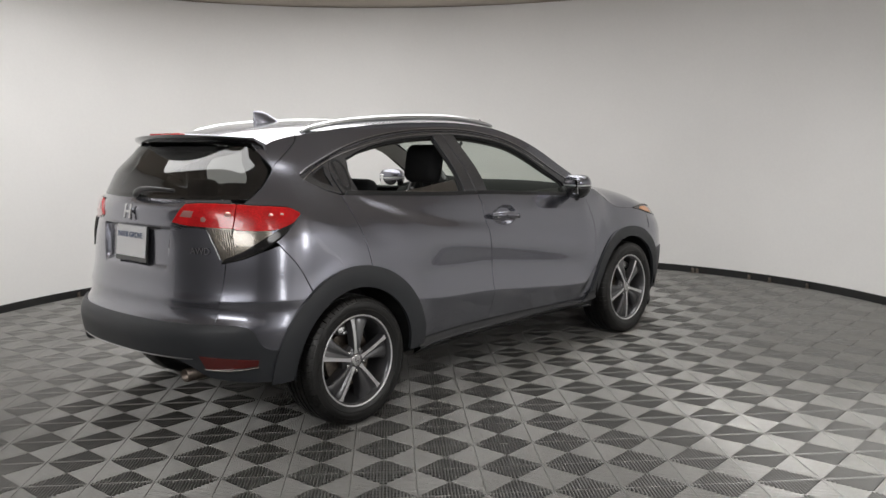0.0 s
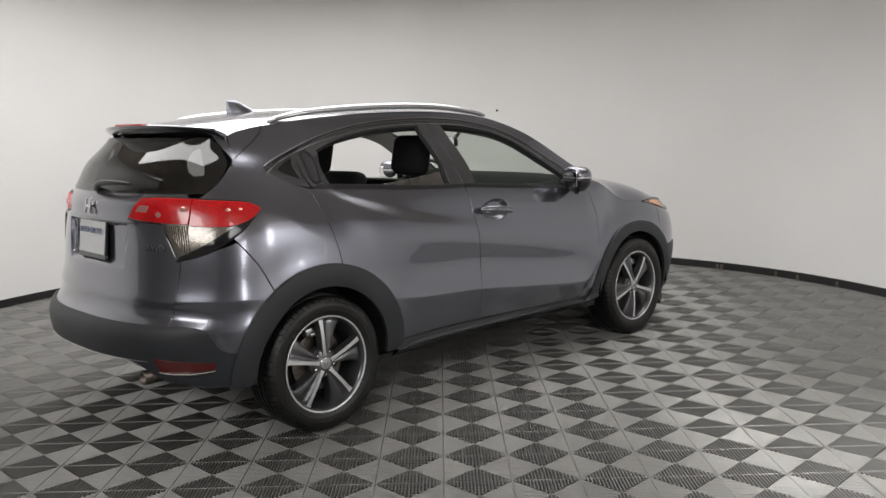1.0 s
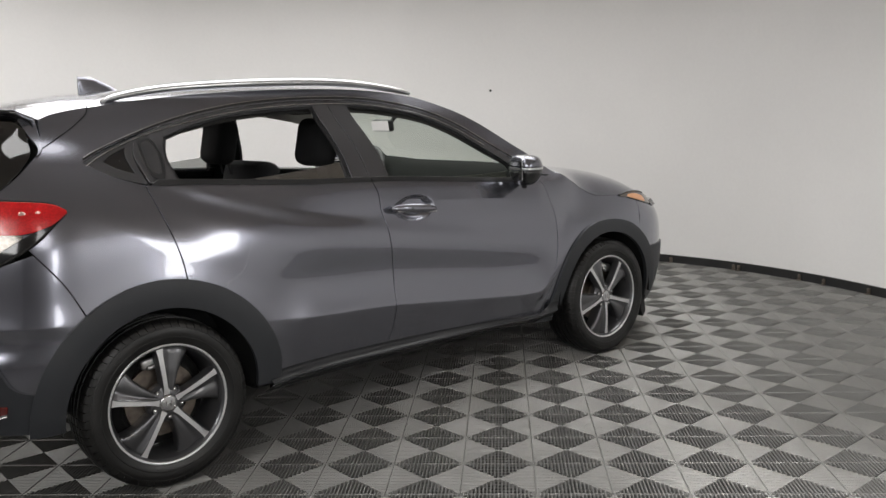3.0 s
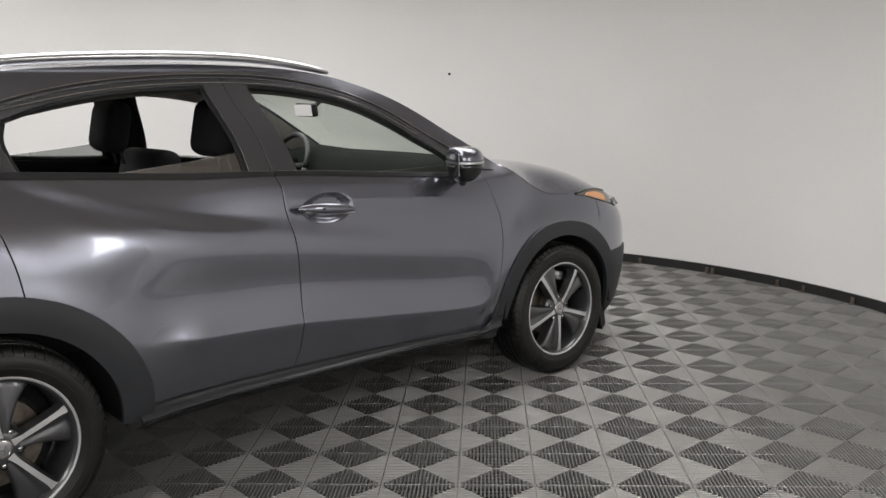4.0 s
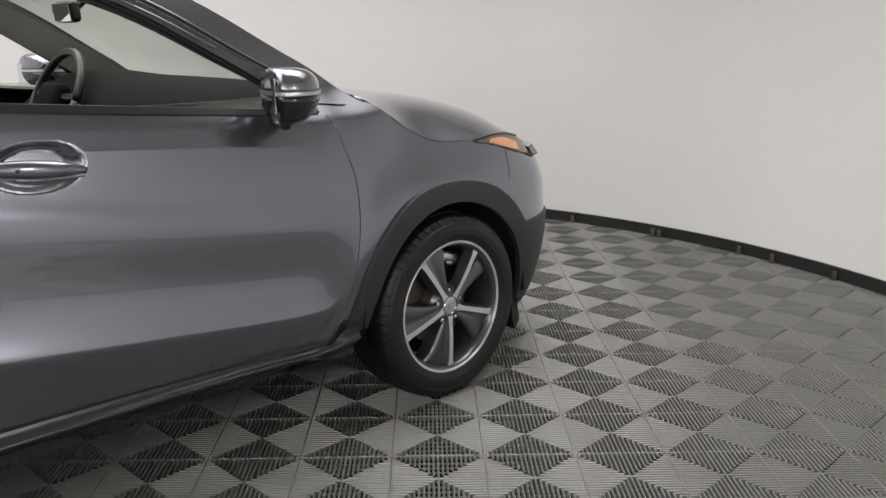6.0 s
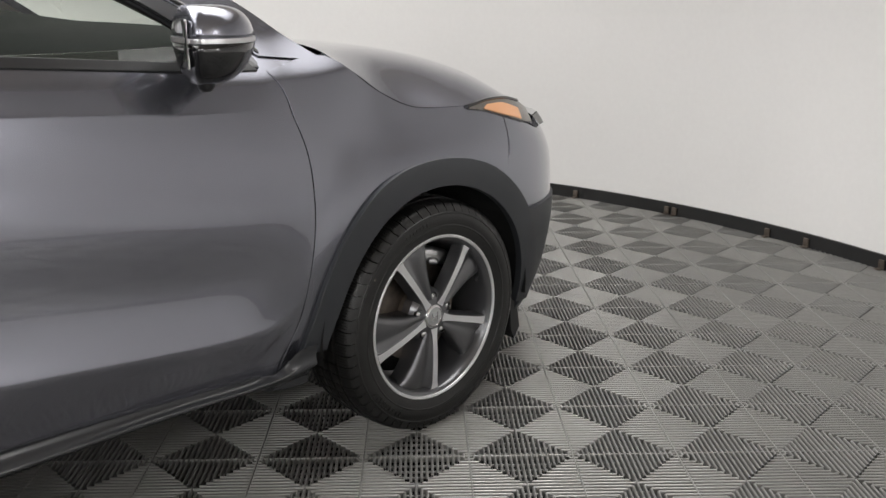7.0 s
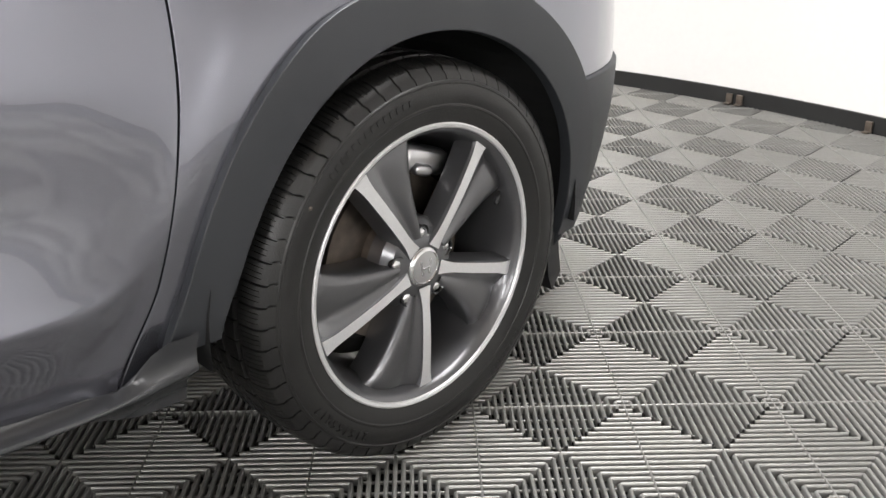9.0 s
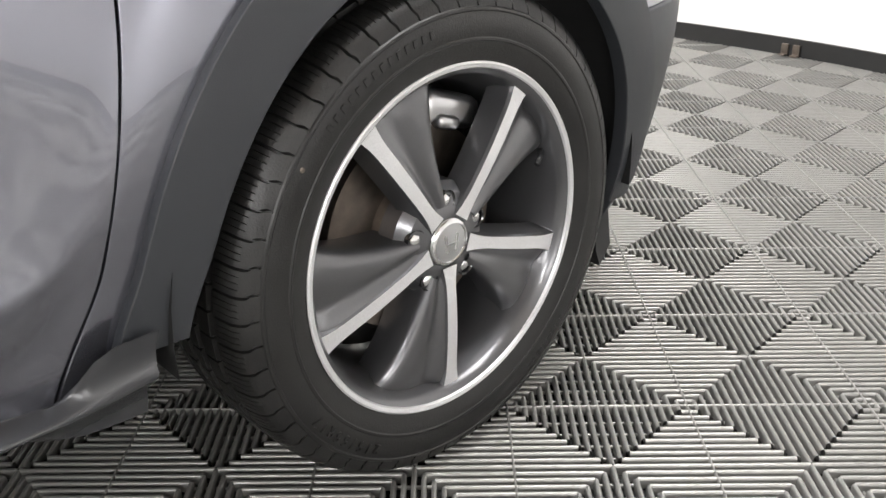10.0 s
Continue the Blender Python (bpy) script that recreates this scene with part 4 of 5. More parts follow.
    s = Sheet(rear_wrap)
    p0, p1, p2, p3 = [(A(x, z), z) for x, z in ((0.455, 1.106), (0.525, 1.103), (0.535, 1.128), (0.475, 1.130))]
    s.grid(coons([p0, p1], [p3, p2], [p0, p3], [p1, p2], 4, 3), lift=0.012, turn=0.003)
    part("reflector_panel", s.mesh("reflector_panel", side), LAMP_PINK, inner, "pale reflector panel")
    # black edge under the lamp
    line = [(A(0.724, 0.893), 0.893), (rear_angle(-0.55, 0.930), 0.930), (rear_angle(-0.40, 1.005), 1.005), (rear_angle(-0.30, 1.072), 1.072), (tip_a + 0.2, tip_z)]
    pts = [rear_wrap(a, z) for a, z in spline(line, 24)]
    upper = [(A(0.46, 1.163), 1.163), (A(0.55, 1.168), 1.168), (A(0.70, 1.164), 1.164), (rear_angle(-0.50, 1.157), 1.157), (rear_angle(-0.32, 1.141), 1.141), (tip_a, tip_z + 0.006)]
    pts2 = [rear_wrap(a, z) for a, z in spline(upper, 30)]
    part("lamp_seal", tube([((p.x + 0.001) * side, p.y - 0.001, p.z) for p in pts2], 0.005, n=6), GLOSS_BLACK, inner, "black lamp seal")
    under = [(A(0.39, 1.071), 1.071), (A(0.48, 1.061), 1.058), (A(0.61, 1.052), 1.052), (A(0.655, 1.0), 1.0), (A(0.715, 0.91), 0.91)]
    pts3 = [rear_wrap(a, z) for a, z in spline(under, 30)]
    part("lamp_seal", tube([((p.x + 0.001) * side, p.y - 0.002, p.z) for p in pts3], 0.005, n=6), GLOSS_BLACK, inner, "black lamp seal")
    part("lamp_seal", tube([((p.x + 0.002) * side, p.y - 0.003, p.z) for p in pts], 0.006, n=6), GLOSS_BLACK, inner, "black lamp seal")


both(tail_lamp)


def rear_corner(side):
    s = Sheet(side_at)
    left = [(rear_at(gate_half(z) + GAP, z).y, z) for z in (0.607, 0.66, 0.715, 0.78, 0.84, 0.895)]
    arch_pts = list(reversed(arch(0.0, 0.476, 126, 164, 8)))
    right = broken(arch_pts, [arch_pts[-1], (-0.340, 0.847), (-0.425, 0.966)], n=40)
    s.grid(coons([left[0], (-0.64, 0.588), (-0.60, 0.566), (-0.55, 0.500), (-0.52, 0.476), (right[0][0], right[0][1])], [left[-1], (-0.52, 0.93), (right[-1][0], right[-1][1])], left, right, 50, 60))
    part("bumper_corner", s.mesh("bumper_corner", side), PAINT, car, "grey metallic upper bumper corner")


both(rear_corner)


def bumper_at(a, z):
    p = rear_wrap(a, z)
    return p


bumper_top = curve_at([(-91, 0.606), (-60, 0.606), (-43, 0.605), (-36, 0.597), (-32, 0.583), (-29, 0.556), (-25, 0.512), (-22, 0.492), (-14, 0.474), (2, 0.470)])
bumper_low = curve_at([(-91, 0.452), (-72, 0.450), (-60, 0.440), (-54, 0.410), (-48, 0.372), (-38, 0.348), (-20, 0.330), (2, 0.322)])


def rear_bumper(side):
    s = Sheet(bumper_at)
    n = 60
    top = []
    for k in range(n + 1):
        u = k / n
        # upper edge falls towards the wheel
        zt = bumper_top(-90 + (rear_angle(-0.445, 0.47) + 90) * u)
        top.append((u, zt))
    g = []
    end = lambda z: rear_angle(-math.sqrt(max(0.476 ** 2 - (z - HUB_Z) ** 2, 0.01)), z)
    for v in np.linspace(0, 1, 16):
        row = []
        for u, zt in top:
            zb = bumper_low(-90 + (rear_angle(-0.445, 0.47) + 90) * u)
            z = zb + (zt - zb) * v
            row.append(np.array((-90 + (end(z) + 90) * u, z)))
        g.append(row)
    s.grid(g, lift=0.010, turn=0.03, edges="btr")
    b = part("rear_bumper", s.mesh("rear_bumper", side), CLADDING, car, "dark grey plastic rear bumper")
    s = Sheet(bumper_at)
    s.grid([[np.array((-90 + 34 * k / 40, z)) for k in range(41)] for z in np.linspace(0.40, 0.47, 6)], lift=-0.10, turn=0.02, edges="br")
    part("lower_valance", s.mesh("lower_valance", side), SATIN_BLACK, b, "black lower bumper valance")
    r = Sheet(bumper_at)
    r.grid(coons([(-49, 0.404), (-40, 0.404), (-26.5, 0.416)], [(-51.5, 0.466), (-40, 0.455), (-26, 0.442)], [(-49, 0.404), (-51.5, 0.466)], [(-26.5, 0.416), (-26, 0.442)], 12, 4), lift=0.014, turn=0.012)
    part("reflector", r.mesh("reflector", side), LAMP_DEEP, b, "deep red bumper reflector")
    pts = [bumper_at(a, 0.397 + 0.010 * ((a + 40) / 13) ** 2) for a in np.linspace(-50, -26, 12)]
    part("chrome_line", tube([((p.x + 0.016) * side, p.y - 0.012, p.z) for p in pts], 0.004, n=6), CHROME, b, "chrome line under the reflector")


both(rear_bumper)
part("bumper_skid", tube([tuple(rear_at(x, 0.448) + Vector((0, -0.012, 0))) for x in np.linspace(-0.45, 0.56, 31)], 0.003, n=6), SILVER, car, "silver line on the bumper")
part("exhaust_pipe", lathe([(0.030, -0.12), (0.033, -0.12), (0.033, 0.06), (0.029, 0.06), (0.029, -0.12)], 20), STEEL, car, "steel exhaust tip", smooth=True).matrix_local = pose(0.42, -0.66, 0.335, 0, 0, -90)

# plate, emblem, badge, wiper
plate_y = rear_at(0.0, 0.965).y + 0.012
plate = part("number_plate", box_mesh("p", 0.318, 0.012, 0.196, 0.004, at=(-0.015, plate_y, 0.958), turn=(-7, 0, 0)), GLOSS_BLACK, tailgate, "white dealer plate in a black frame")
part("plate_face", box_mesh("p", 0.296, 0.004, 0.160, 0.002, at=(-0.015, plate_y - 0.007, 0.966), turn=(-7, 0, 0)), PLATE_WHITE, plate, "white plate face")


def lettering(name, body, size, m, mat, parent, depth=0.0012):
    cu = bpy.data.curves.new(name, "FONT")
    cu.body, cu.size, cu.extrude, cu.align_x, cu.align_y = body, size, depth, "CENTER", "CENTER"
    ob = new("letters_source", cu)
    me = bpy.data.meshes.new_from_object(ob.evaluated_get(bpy.context.evaluated_depsgraph_get()))
    bpy.data.objects.remove(ob)
    o = part(name, me, mat, parent)
    o.matrix_local = m
    return o


lettering("plate_lettering", "INVER GROVE", 0.040, pose(-0.015, plate_y - 0.0115, 0.996, 83, 0, 0), INK, plate)
part("plate_bar", box_mesh("b", 0.16, 0.003, 0.010, at=(-0.015, plate_y - 0.0092, 0.952), turn=(-7, 0, 0)), INK, plate)
part("plate_bar", box_mesh("b", 0.26, 0.003, 0.006, at=(-0.015, plate_y - 0.0062, 0.914), turn=(-7, 0, 0)), INK, plate)
badge_at = rear_at(0.53, 0.945)
badge_turn = math.degrees(math.atan2(rear_at(0.56, 0.945).y - rear_at(0.50, 0.945).y, 0.06))
lettering("badge", "AWD", 0.046, pose(0.53, badge_at.y - 0.005, 0.945, 90, 0, badge_turn), CHROME, tailgate, 0.002)["label"] = "chrome lettering badge"
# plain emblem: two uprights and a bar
ey = rear_at(0, 1.115).y - 0.012
part("emblem", joined([box_mesh("e", 0.017, 0.008, 0.072, 0.003, at=(-0.025, ey, 1.118), turn=(-12, 0, 0)), box_mesh("e", 0.017, 0.008, 0.072, 0.003, at=(0.025, ey, 1.118), turn=(-12, 0, 0)),
                            box_mesh("e", 0.040, 0.008, 0.014, 0.003, at=(0, ey, 1.116), turn=(-12, 0, 0))]), CHROME, tailgate, "chrome emblem")
wy = rear_at(0.1, 1.225).y - 0.045
wiper = part("rear_wiper", tube(spline([(-0.02, wy + 0.01, 1.195), (0.06, wy - 0.012, 1.222), (0.20, wy - 0.012, 1.232), (0.34, wy + 0.02, 1.226)], 16), lambda t: 0.017 - 0.008 * t, n=8), SATIN_BLACK, tailgate, "black rear wiper", smooth=True)
part("handle_recess", box_mesh("h", 0.46, 0.02, 0.022, 0.006, at=(0, gate_at(0, 1.03).y + 0.002, 1.043)), SATIN_BLACK, tailgate, "black tailgate handle recess")

# ---------------------------------------------------------------- nose


def nose(side):
    s = Sheet(front_wrap)
    n = 50
    seam = curve_at([(0.50, 3.040), (0.60, 2.985), (0.66, 2.915), (0.695, 2.898), (0.78, 2.925), (0.90, 2.948)])
    start = lambda z: front_angle(seam(z) + GAP, z)
    ztop = lambda u: 0.90 - 0.085 * step(u / 0.25) + 0.03 * step((u - 0.4) / 0.4)
    zbot = lambda u: 0.56 + 0.0 * u
    g = []
    for v in np.linspace(0, 1, 24):
        row = []
        for k in range(n + 1):
            u = k / n
            z = zbot(u) + (ztop(u) - zbot(u)) * v
            a0 = start(z)
            row.append(np.array((a0 + (90 - a0) * u, z)))
        g.append(row)
    s.grid(g, turn=0.02, edges="btl")
    b = part("front_bumper", s.mesh("front_bumper", side), PAINT, car, "grey metallic front bumper")
    s = Sheet(front_wrap)
    end0 = lambda z: front_angle(2.61 + math.sqrt(max(0.43 ** 2 - (z - HUB_Z) ** 2, 0.01)), z)
    g = [[np.array((end0(z) + (90 - end0(z)) * k / 40, z)) for k in range(41)] for z in np.linspace(0.185, 0.575, 24)]
    s.grid(g, lift=0.008, turn=0.02, edges="btl")
    low = part("lower_bumper", s.mesh("lower_bumper", side), CLADDING, b, "dark grey plastic lower bumper")
    gr = Sheet(front_wrap)
    gr.grid([[np.array((52 + 38 * k / 16, z)) for k in range(17)] for z in np.linspace(0.64, 0.80, 6)], lift=0.012, turn=0.02, edges="btl")
    part("grille", gr.mesh("grille", side), GLOSS_BLACK, b, "gloss black grille")
    br = Sheet(front_wrap)
    br.grid([[np.array((44 + 46 * k / 16, z)) for k in range(17)] for z in np.linspace(0.80, 0.845, 4)], lift=0.018, turn=0.02, edges="btl")
    part("grille_bar", br.mesh("grille_bar", side), CHROME, b, "chrome grille bar")
    # headlight: clear lens with an amber side marker
    A = front_angle
    s = Sheet(front_wrap)
    lo = [(A(2.80, 0.950), 0.950), (A(2.90, 0.925), 0.925), (A(3.00, 0.882), 0.882), (A(3.06, 0.860), 0.860), (A(3.10, 0.850), 0.850)]
    hi = [(A(2.80, 0.957), 0.957), (A(2.88, 0.962), 0.962), (A(2.98, 0.955), 0.955), (A(3.06, 0.935), 0.935), (A(3.11, 0.905), 0.905)]
    s.grid(coons(lo, hi, [lo[0], hi[0]], [lo[-1], hi[-1]], 40, 10), lift=0.006, turn=0.03)
    hl = part("headlight", s.mesh("headlight", side), LAMP_CLEAR, car, "clear headlight with an amber side marker")
    s = Sheet(front_wrap)
    lo = [(A(2.86, 0.940), 0.940), (A(2.94, 0.910), 0.910), (A(3.03, 0.875), 0.875)]
    hi = [(A(2.88, 0.950), 0.950), (A(2.96, 0.944), 0.944), (A(3.035, 0.915), 0.915)]
    s.grid(coons(lo, hi, [lo[0], hi[0]], [lo[-1], hi[-1]], 16, 6), lift=0.009, turn=0.006)
    part("amber_marker", s.mesh("amber_marker", side), AMBER, hl, "amber side marker")
    pts = [front_wrap(a, z) for a, z in spline([(A(2.79, 0.958), 0.958), (A(2.88, 0.966), 0.966), (A(2.98, 0.960), 0.960), (A(3.06, 0.940), 0.940)], 14)]
    part("headlight_seal", tube([((p.x + 0.004) * side, p.y + 0.004, p.z) for p in pts], 0.006, n=6), GLOSS_BLACK, hl)
    # splash guard ahead of the front wheel
    part("splash_guard", slab([(3.0, 0.30), (3.03, 0.30), (3.055, 0.165), (3.03, 0.130), (3.015, 0.165)], 0.20, lambda a, b, c: ((0.80 + c) * side, a, b)), SATIN_BLACK, b, "black rubber splash guard")


both(nose)

# ---------------------------------------------------------------- wheels


def tyre_mesh():
    half = 0.108
    prof = [(0.222, 0.086), (0.234, 0.0955), (0.242, 0.0985), (0.253, 0.1030), (0.262, 0.1052), (0.2635, 0.1068), (0.266, 0.1068), (0.2675, 0.1058), (0.278, 0.1078),
            (0.290, 0.1072), (0.297, 0.1055), (0.2985, 0.1066), (0.3015, 0.1058), (0.303, 0.1038), (0.310, 0.1010), (0.317, 0.0975), (0.3225, 0.0930), (0.3270, 0.0850),
            (0.3310, 0.0660), (0.3318, 0.0560), (0.3245, 0.0545), (0.3245, 0.0465), (0.3326, 0.0450), (0.3336, 0.0220), (0.3262, 0.0205), (0.3262, 0.0105), (0.3338, 0.0090), (0.334, 0.0)]
    full = prof + [(r, -x) for r, x in reversed(prof[:-1])]
    blocks = 62
    marks = ((0.0, 0), (0.025, 2), (0.085, 2), (0.11, 0), (0.29, 0), (0.31, 1), (0.33, 0), (0.52, 0), (0.54, 1), (0.56, 0), (0.75, 0), (0.77, 1), (0.79, 0))
    stations = [(2 * math.pi * (k + fr) / blocks, kind) for k in range(blocks) for fr, kind in marks]
    n = len(stations)
    v, f = [], []
    m = len(full)
    for a, kind in stations:
        slot = kind == 2
        sipe = kind == 1
        for i, (r, x) in enumerate(full):
            d = 0.0
            if slot and r > 0.306 and abs(x) > 0.0560:
                d = 0.0075
            elif slot and r > 0.331:
                d = 0.004
            elif sipe and r > 0.326 and abs(x) > 0.058:
                d = 0.0022
            sa = a + (0.012 * abs(x) / 0.1 if r > 0.31 else 0)
            v.append((x - (0.0016 if slot and 0.312 < r < 0.326 and x > 0 else 0), (r - d) * math.cos(sa), (r - d) * math.sin(sa)))
    for k in range(n):
        for i in range(m - 1):
            a, b = k * m + i, ((k + 1) % n) * m + i
            f.append((a, a + 1, b + 1, b))
    me = bpy.data.meshes.new("tyre")
    me.from_pydata(v, [], f)
    bm = bmesh.new()
    bm.from_mesh(me)
    bmesh.ops.recalc_face_normals(bm, faces=bm.faces[:])
    bm.to_mesh(me)
    bm.free()
    me.materials.append(RUBBER)
    me.polygons.foreach_set("use_smooth", [True] * len(me.polygons))
    me.set_sharp_from_angle(angle=radians(24))
    return me


def face_x(r):
    """How far out the spokes' faces lie at a radius."""
    return 0.080 + 0.006 * math.sin(math.pi * min(r / 0.22, 1)) + 0.004 * (r / 0.22)


def spoke_mesh():
    """A machined ridge from the hub to the rim, with grey flanks."""
    bm = bmesh.new()
    rows = []
    for k in range(15):
        r = 0.036 + (0.2275 - 0.036) * k / 14
        w = 0.0078 + 0.0024 * k / 14 + 0.006 * max(0, (k - 11) / 3) ** 2 + 0.005 * max(0, (3 - k) / 3) ** 2
        x = face_x(r)
        rows.append([bm.verts.new((x + dx, r, o)) for o, dx in ((-w - 0.010, -0.040), (-w - 0.002, -0.005), (-w, 0), (w, 0), (w + 0.002, -0.005), (w + 0.008, -0.040))])
    for a, b in zip(rows, rows[1:]):
        for k in range(5):
            fc = bm.faces.new((a[k], a[k + 1], b[k + 1], b[k]))
            fc.material_index = 0 if k == 2 else 1
    bmesh.ops.recalc_face_normals(bm, faces=bm.faces[:])
    if [fc for fc in bm.faces if fc.material_index == 0][3].normal.x < 0:
        bmesh.ops.reverse_faces(bm, faces=bm.faces[:])
    me = bpy.data.meshes.new("spoke")
    bm.to_mesh(me)
    bm.free()
    me.materials.append(MACHINED)
    me.materials.append(WHEEL_GREY)
    return me


def blade_mesh():
    """The grey blade that leans inwards from one flank of a spoke."""
    bm = bmesh.new()
    rows = []
    for k in range(19):
        t = k / 18
        r = 0.052 + (0.226 - 0.052) * t
        span = radians(27 - 3 * math.sin(math.pi * t) + 5 * t)
        a0 = -math.asin(min(0.0085 / r, 1))
        row = []
        for j in range(15):
            q = j / 14
            a = a0 - span * q
            drop = 0.003 + 0.013 * step(q / 0.30) * (0.4 + 0.6 * t) - 0.005 * math.sin(math.pi * min(max((q - 0.3) / 0.7, 0), 1)) + 0.010 * max(0, (q - 0.86) / 0.14) ** 2 + 0.010 * max(0, (t - 0.86) / 0.14) ** 2
            row.append(bm.verts.new((face_x(r) - drop, r * math.cos(a), r * math.sin(a))))
        q = span + 0.03
        row.append(bm.verts.new((face_x(r) - 0.075, r * math.cos(a0 - q + 0.05), r * math.sin(a0 - q + 0.05))))
        rows.append(row)
    for a, b in zip(rows, rows[1:]):
        for k in range(15):
            bm.faces.new((a[k], a[k + 1], b[k + 1], b[k]))
    bmesh.ops.recalc_face_normals(bm, faces=bm.faces[:])
    if list(bm.faces)[20].normal.x < 0:
        bmesh.ops.reverse_faces(bm, faces=bm.faces[:])
    me = bpy.data.meshes.new("blade")
    bm.to_mesh(me)
    bm.free()
    me.materials.append(WHEEL_GREY)
    me.polygons.foreach_set("use_smooth", [True] * len(me.polygons))
    return me


def mesh_of(bm, name, mat, smooth=True):
    me = bpy.data.meshes.new(name)
    bm.to_mesh(me)
    bm.free()
    me.materials.append(mat)
    me.polygons.foreach_set("use_smooth", [smooth] * len(me.polygons))
    return me


def rounded_lathe(profile, n, name, mat):
    me = mesh_of(lathe(profile, n), name, mat)
    me.set_sharp_from_angle(angle=radians(35))
    return me


WHEEL = dict(
    tyre=tyre_mesh(), spoke=spoke_mesh(), blade=blade_mesh(),
    lip=rounded_lathe([(0.2375, 0.094), (0.2375, 0.0985), (0.2350, 0.1000), (0.2300, 0.0985), (0.2285, 0.0955), (0.2285, 0.090)], 128, "lip", MACHINED),
    barrel=rounded_lathe([(0.2292, 0.0955), (0.2225, 0.0900), (0.2180, 0.080), (0.2130, 0.055), (0.205, 0.035), (0.200, -0.06), (0.215, -0.095), (0.222, -0.095)], 96, "barrel", WHEEL_GREY),
    hub=rounded_lathe([(0.078, 0.030), (0.078, 0.058), (0.066, 0.074), (0.047, 0.0795), (0.040, 0.0815), (0.034, 0.0815), (0.034, 0.070)], 60, "hub", WHEEL_GREY),
    cap=rounded_lathe([(0.0, 0.0862), (0.024, 0.0858), (0.030, 0.0845), (0.033, 0.0815)], 48, "cap", SILVER),
    cap_ring=rounded_lathe([(0.026, 0.0850), (0.0275, 0.0868), (0.030, 0.0862), (0.0325, 0.0835)], 48, "cap_ring", CHROME),
    nut=rounded_lathe([(0.0, 0.0800), (0.0055, 0.0795), (0.0095, 0.0765), (0.0100, 0.0600)], 6, "nut", CHROME),
    well=rounded_lathe([(0.0148, 0.0790), (0.0128, 0.0770), (0.0125, 0.058), (0.0, 0.058)], 24, "well", GLOSS_BLACK),
    disc=rounded_lathe([(0.07, 0.028), (0.075, 0.012), (0.145, 0.012), (0.145, -0.012), (0.075, -0.012)], 64, "disc", STEEL),
    back=rounded_lathe([(0.0, -0.02), (0.16, -0.02), (0.198, -0.05)], 48, "back", CAVITY),
)


def wheel(name, yw, side, angle):
    w = new(name)
    w.parent = car
    w["label"] = "alloy wheel with five machined spokes and black tyre"
    w.matrix_local = pose(0.774 * side, yw, HUB_Z, 0, 0, 0 if side > 0 else 180)
    put = lambda nm, me, m=Matrix.Identity(4), lab="": setattr_local(part(nm, me, None, w, lab), m)
    turn = lambda d: pose(0, 0, 0, d, 0, 0)
    put("tyre", WHEEL["tyre"], turn(3), "black all-season tyre")
    put("rim_lip", WHEEL["lip"], lab="bright machined rim lip")
    put("rim_barrel", WHEEL["barrel"])
    put("hub", WHEEL["hub"])
    put("centre_cap", WHEEL["cap"], lab="silver centre cap")
    put("cap_ring", WHEEL["cap_ring"])
    put("cap_mark", WHEEL["mark"])
    put("brake_disc", WHEEL["disc"], lab="worn steel brake disc")
    put("wheel_back", WHEEL["back"])
    put("brake_caliper", WHEEL["caliper"], turn(72 if yw > 1 else 100), "cast metal brake caliper")
    put("valve", WHEEL["valve"], turn(angle + 72 + 40))
    for k in range(5):
        put("spoke", WHEEL["spoke"], turn(angle + 72 * k), "bright machined spoke")
        put("blade", WHEEL["blade"], turn(angle + 72 * k), "grey painted blade")
        m = turn(angle + 36 + 72 * k) @ pose(0, 0.057, 0)
        put("lug_nut", WHEEL["nut"], m, "chrome lug nut")
        put("lug_well", WHEEL["well"], m)
    for a0, n in ((100, 14), (300, 8)):
        for k in range(n):
            put("sidewall_mark", WHEEL["letter"], turn(a0 + 2.6 * k))
    return w


def setattr_local(ob, m):
    ob.matrix_local = m
    return ob


WHEEL["mark"] = mesh_of(joined([box_mesh("m", 0.003, 0.004, 0.026, 0.001, at=(0.0865, -0.009, 0), turn=(8, 0, 0)), box_mesh("m", 0.003, 0.004, 0.026, 0.001, at=(0.0865, 0.009, 0), turn=(-8, 0, 0)),
                                box_mesh("m", 0.003, 0.016, 0.004, 0.001, at=(0.0865, 0, -0.001))]), "mark", CHROME, False)
WHEEL["caliper"] = mesh_of(joined([box_mesh("c", 0.05, 0.045, 0.10, 0.012, at=(0.015, 0.165, 0.0)), box_mesh("c", 0.022, 0.020, 0.04, 0.008, at=(0.040, 0.150, 0.012))]), "caliper", SILVER)
WHEEL["valve"] = mesh_of(tube([(0.072, 0.205, 0), (0.082, 0.190, 0), (0.088, 0.178, 0)], 0.0042, n=8), "valve", SATIN_BLACK)
WHEEL["letter"] = mesh_of(box_mesh("l", 0.0012, 0.010, 0.006, 0.0004, at=(0.1083, 0.2835, 0)), "letter", RUBBER, False)
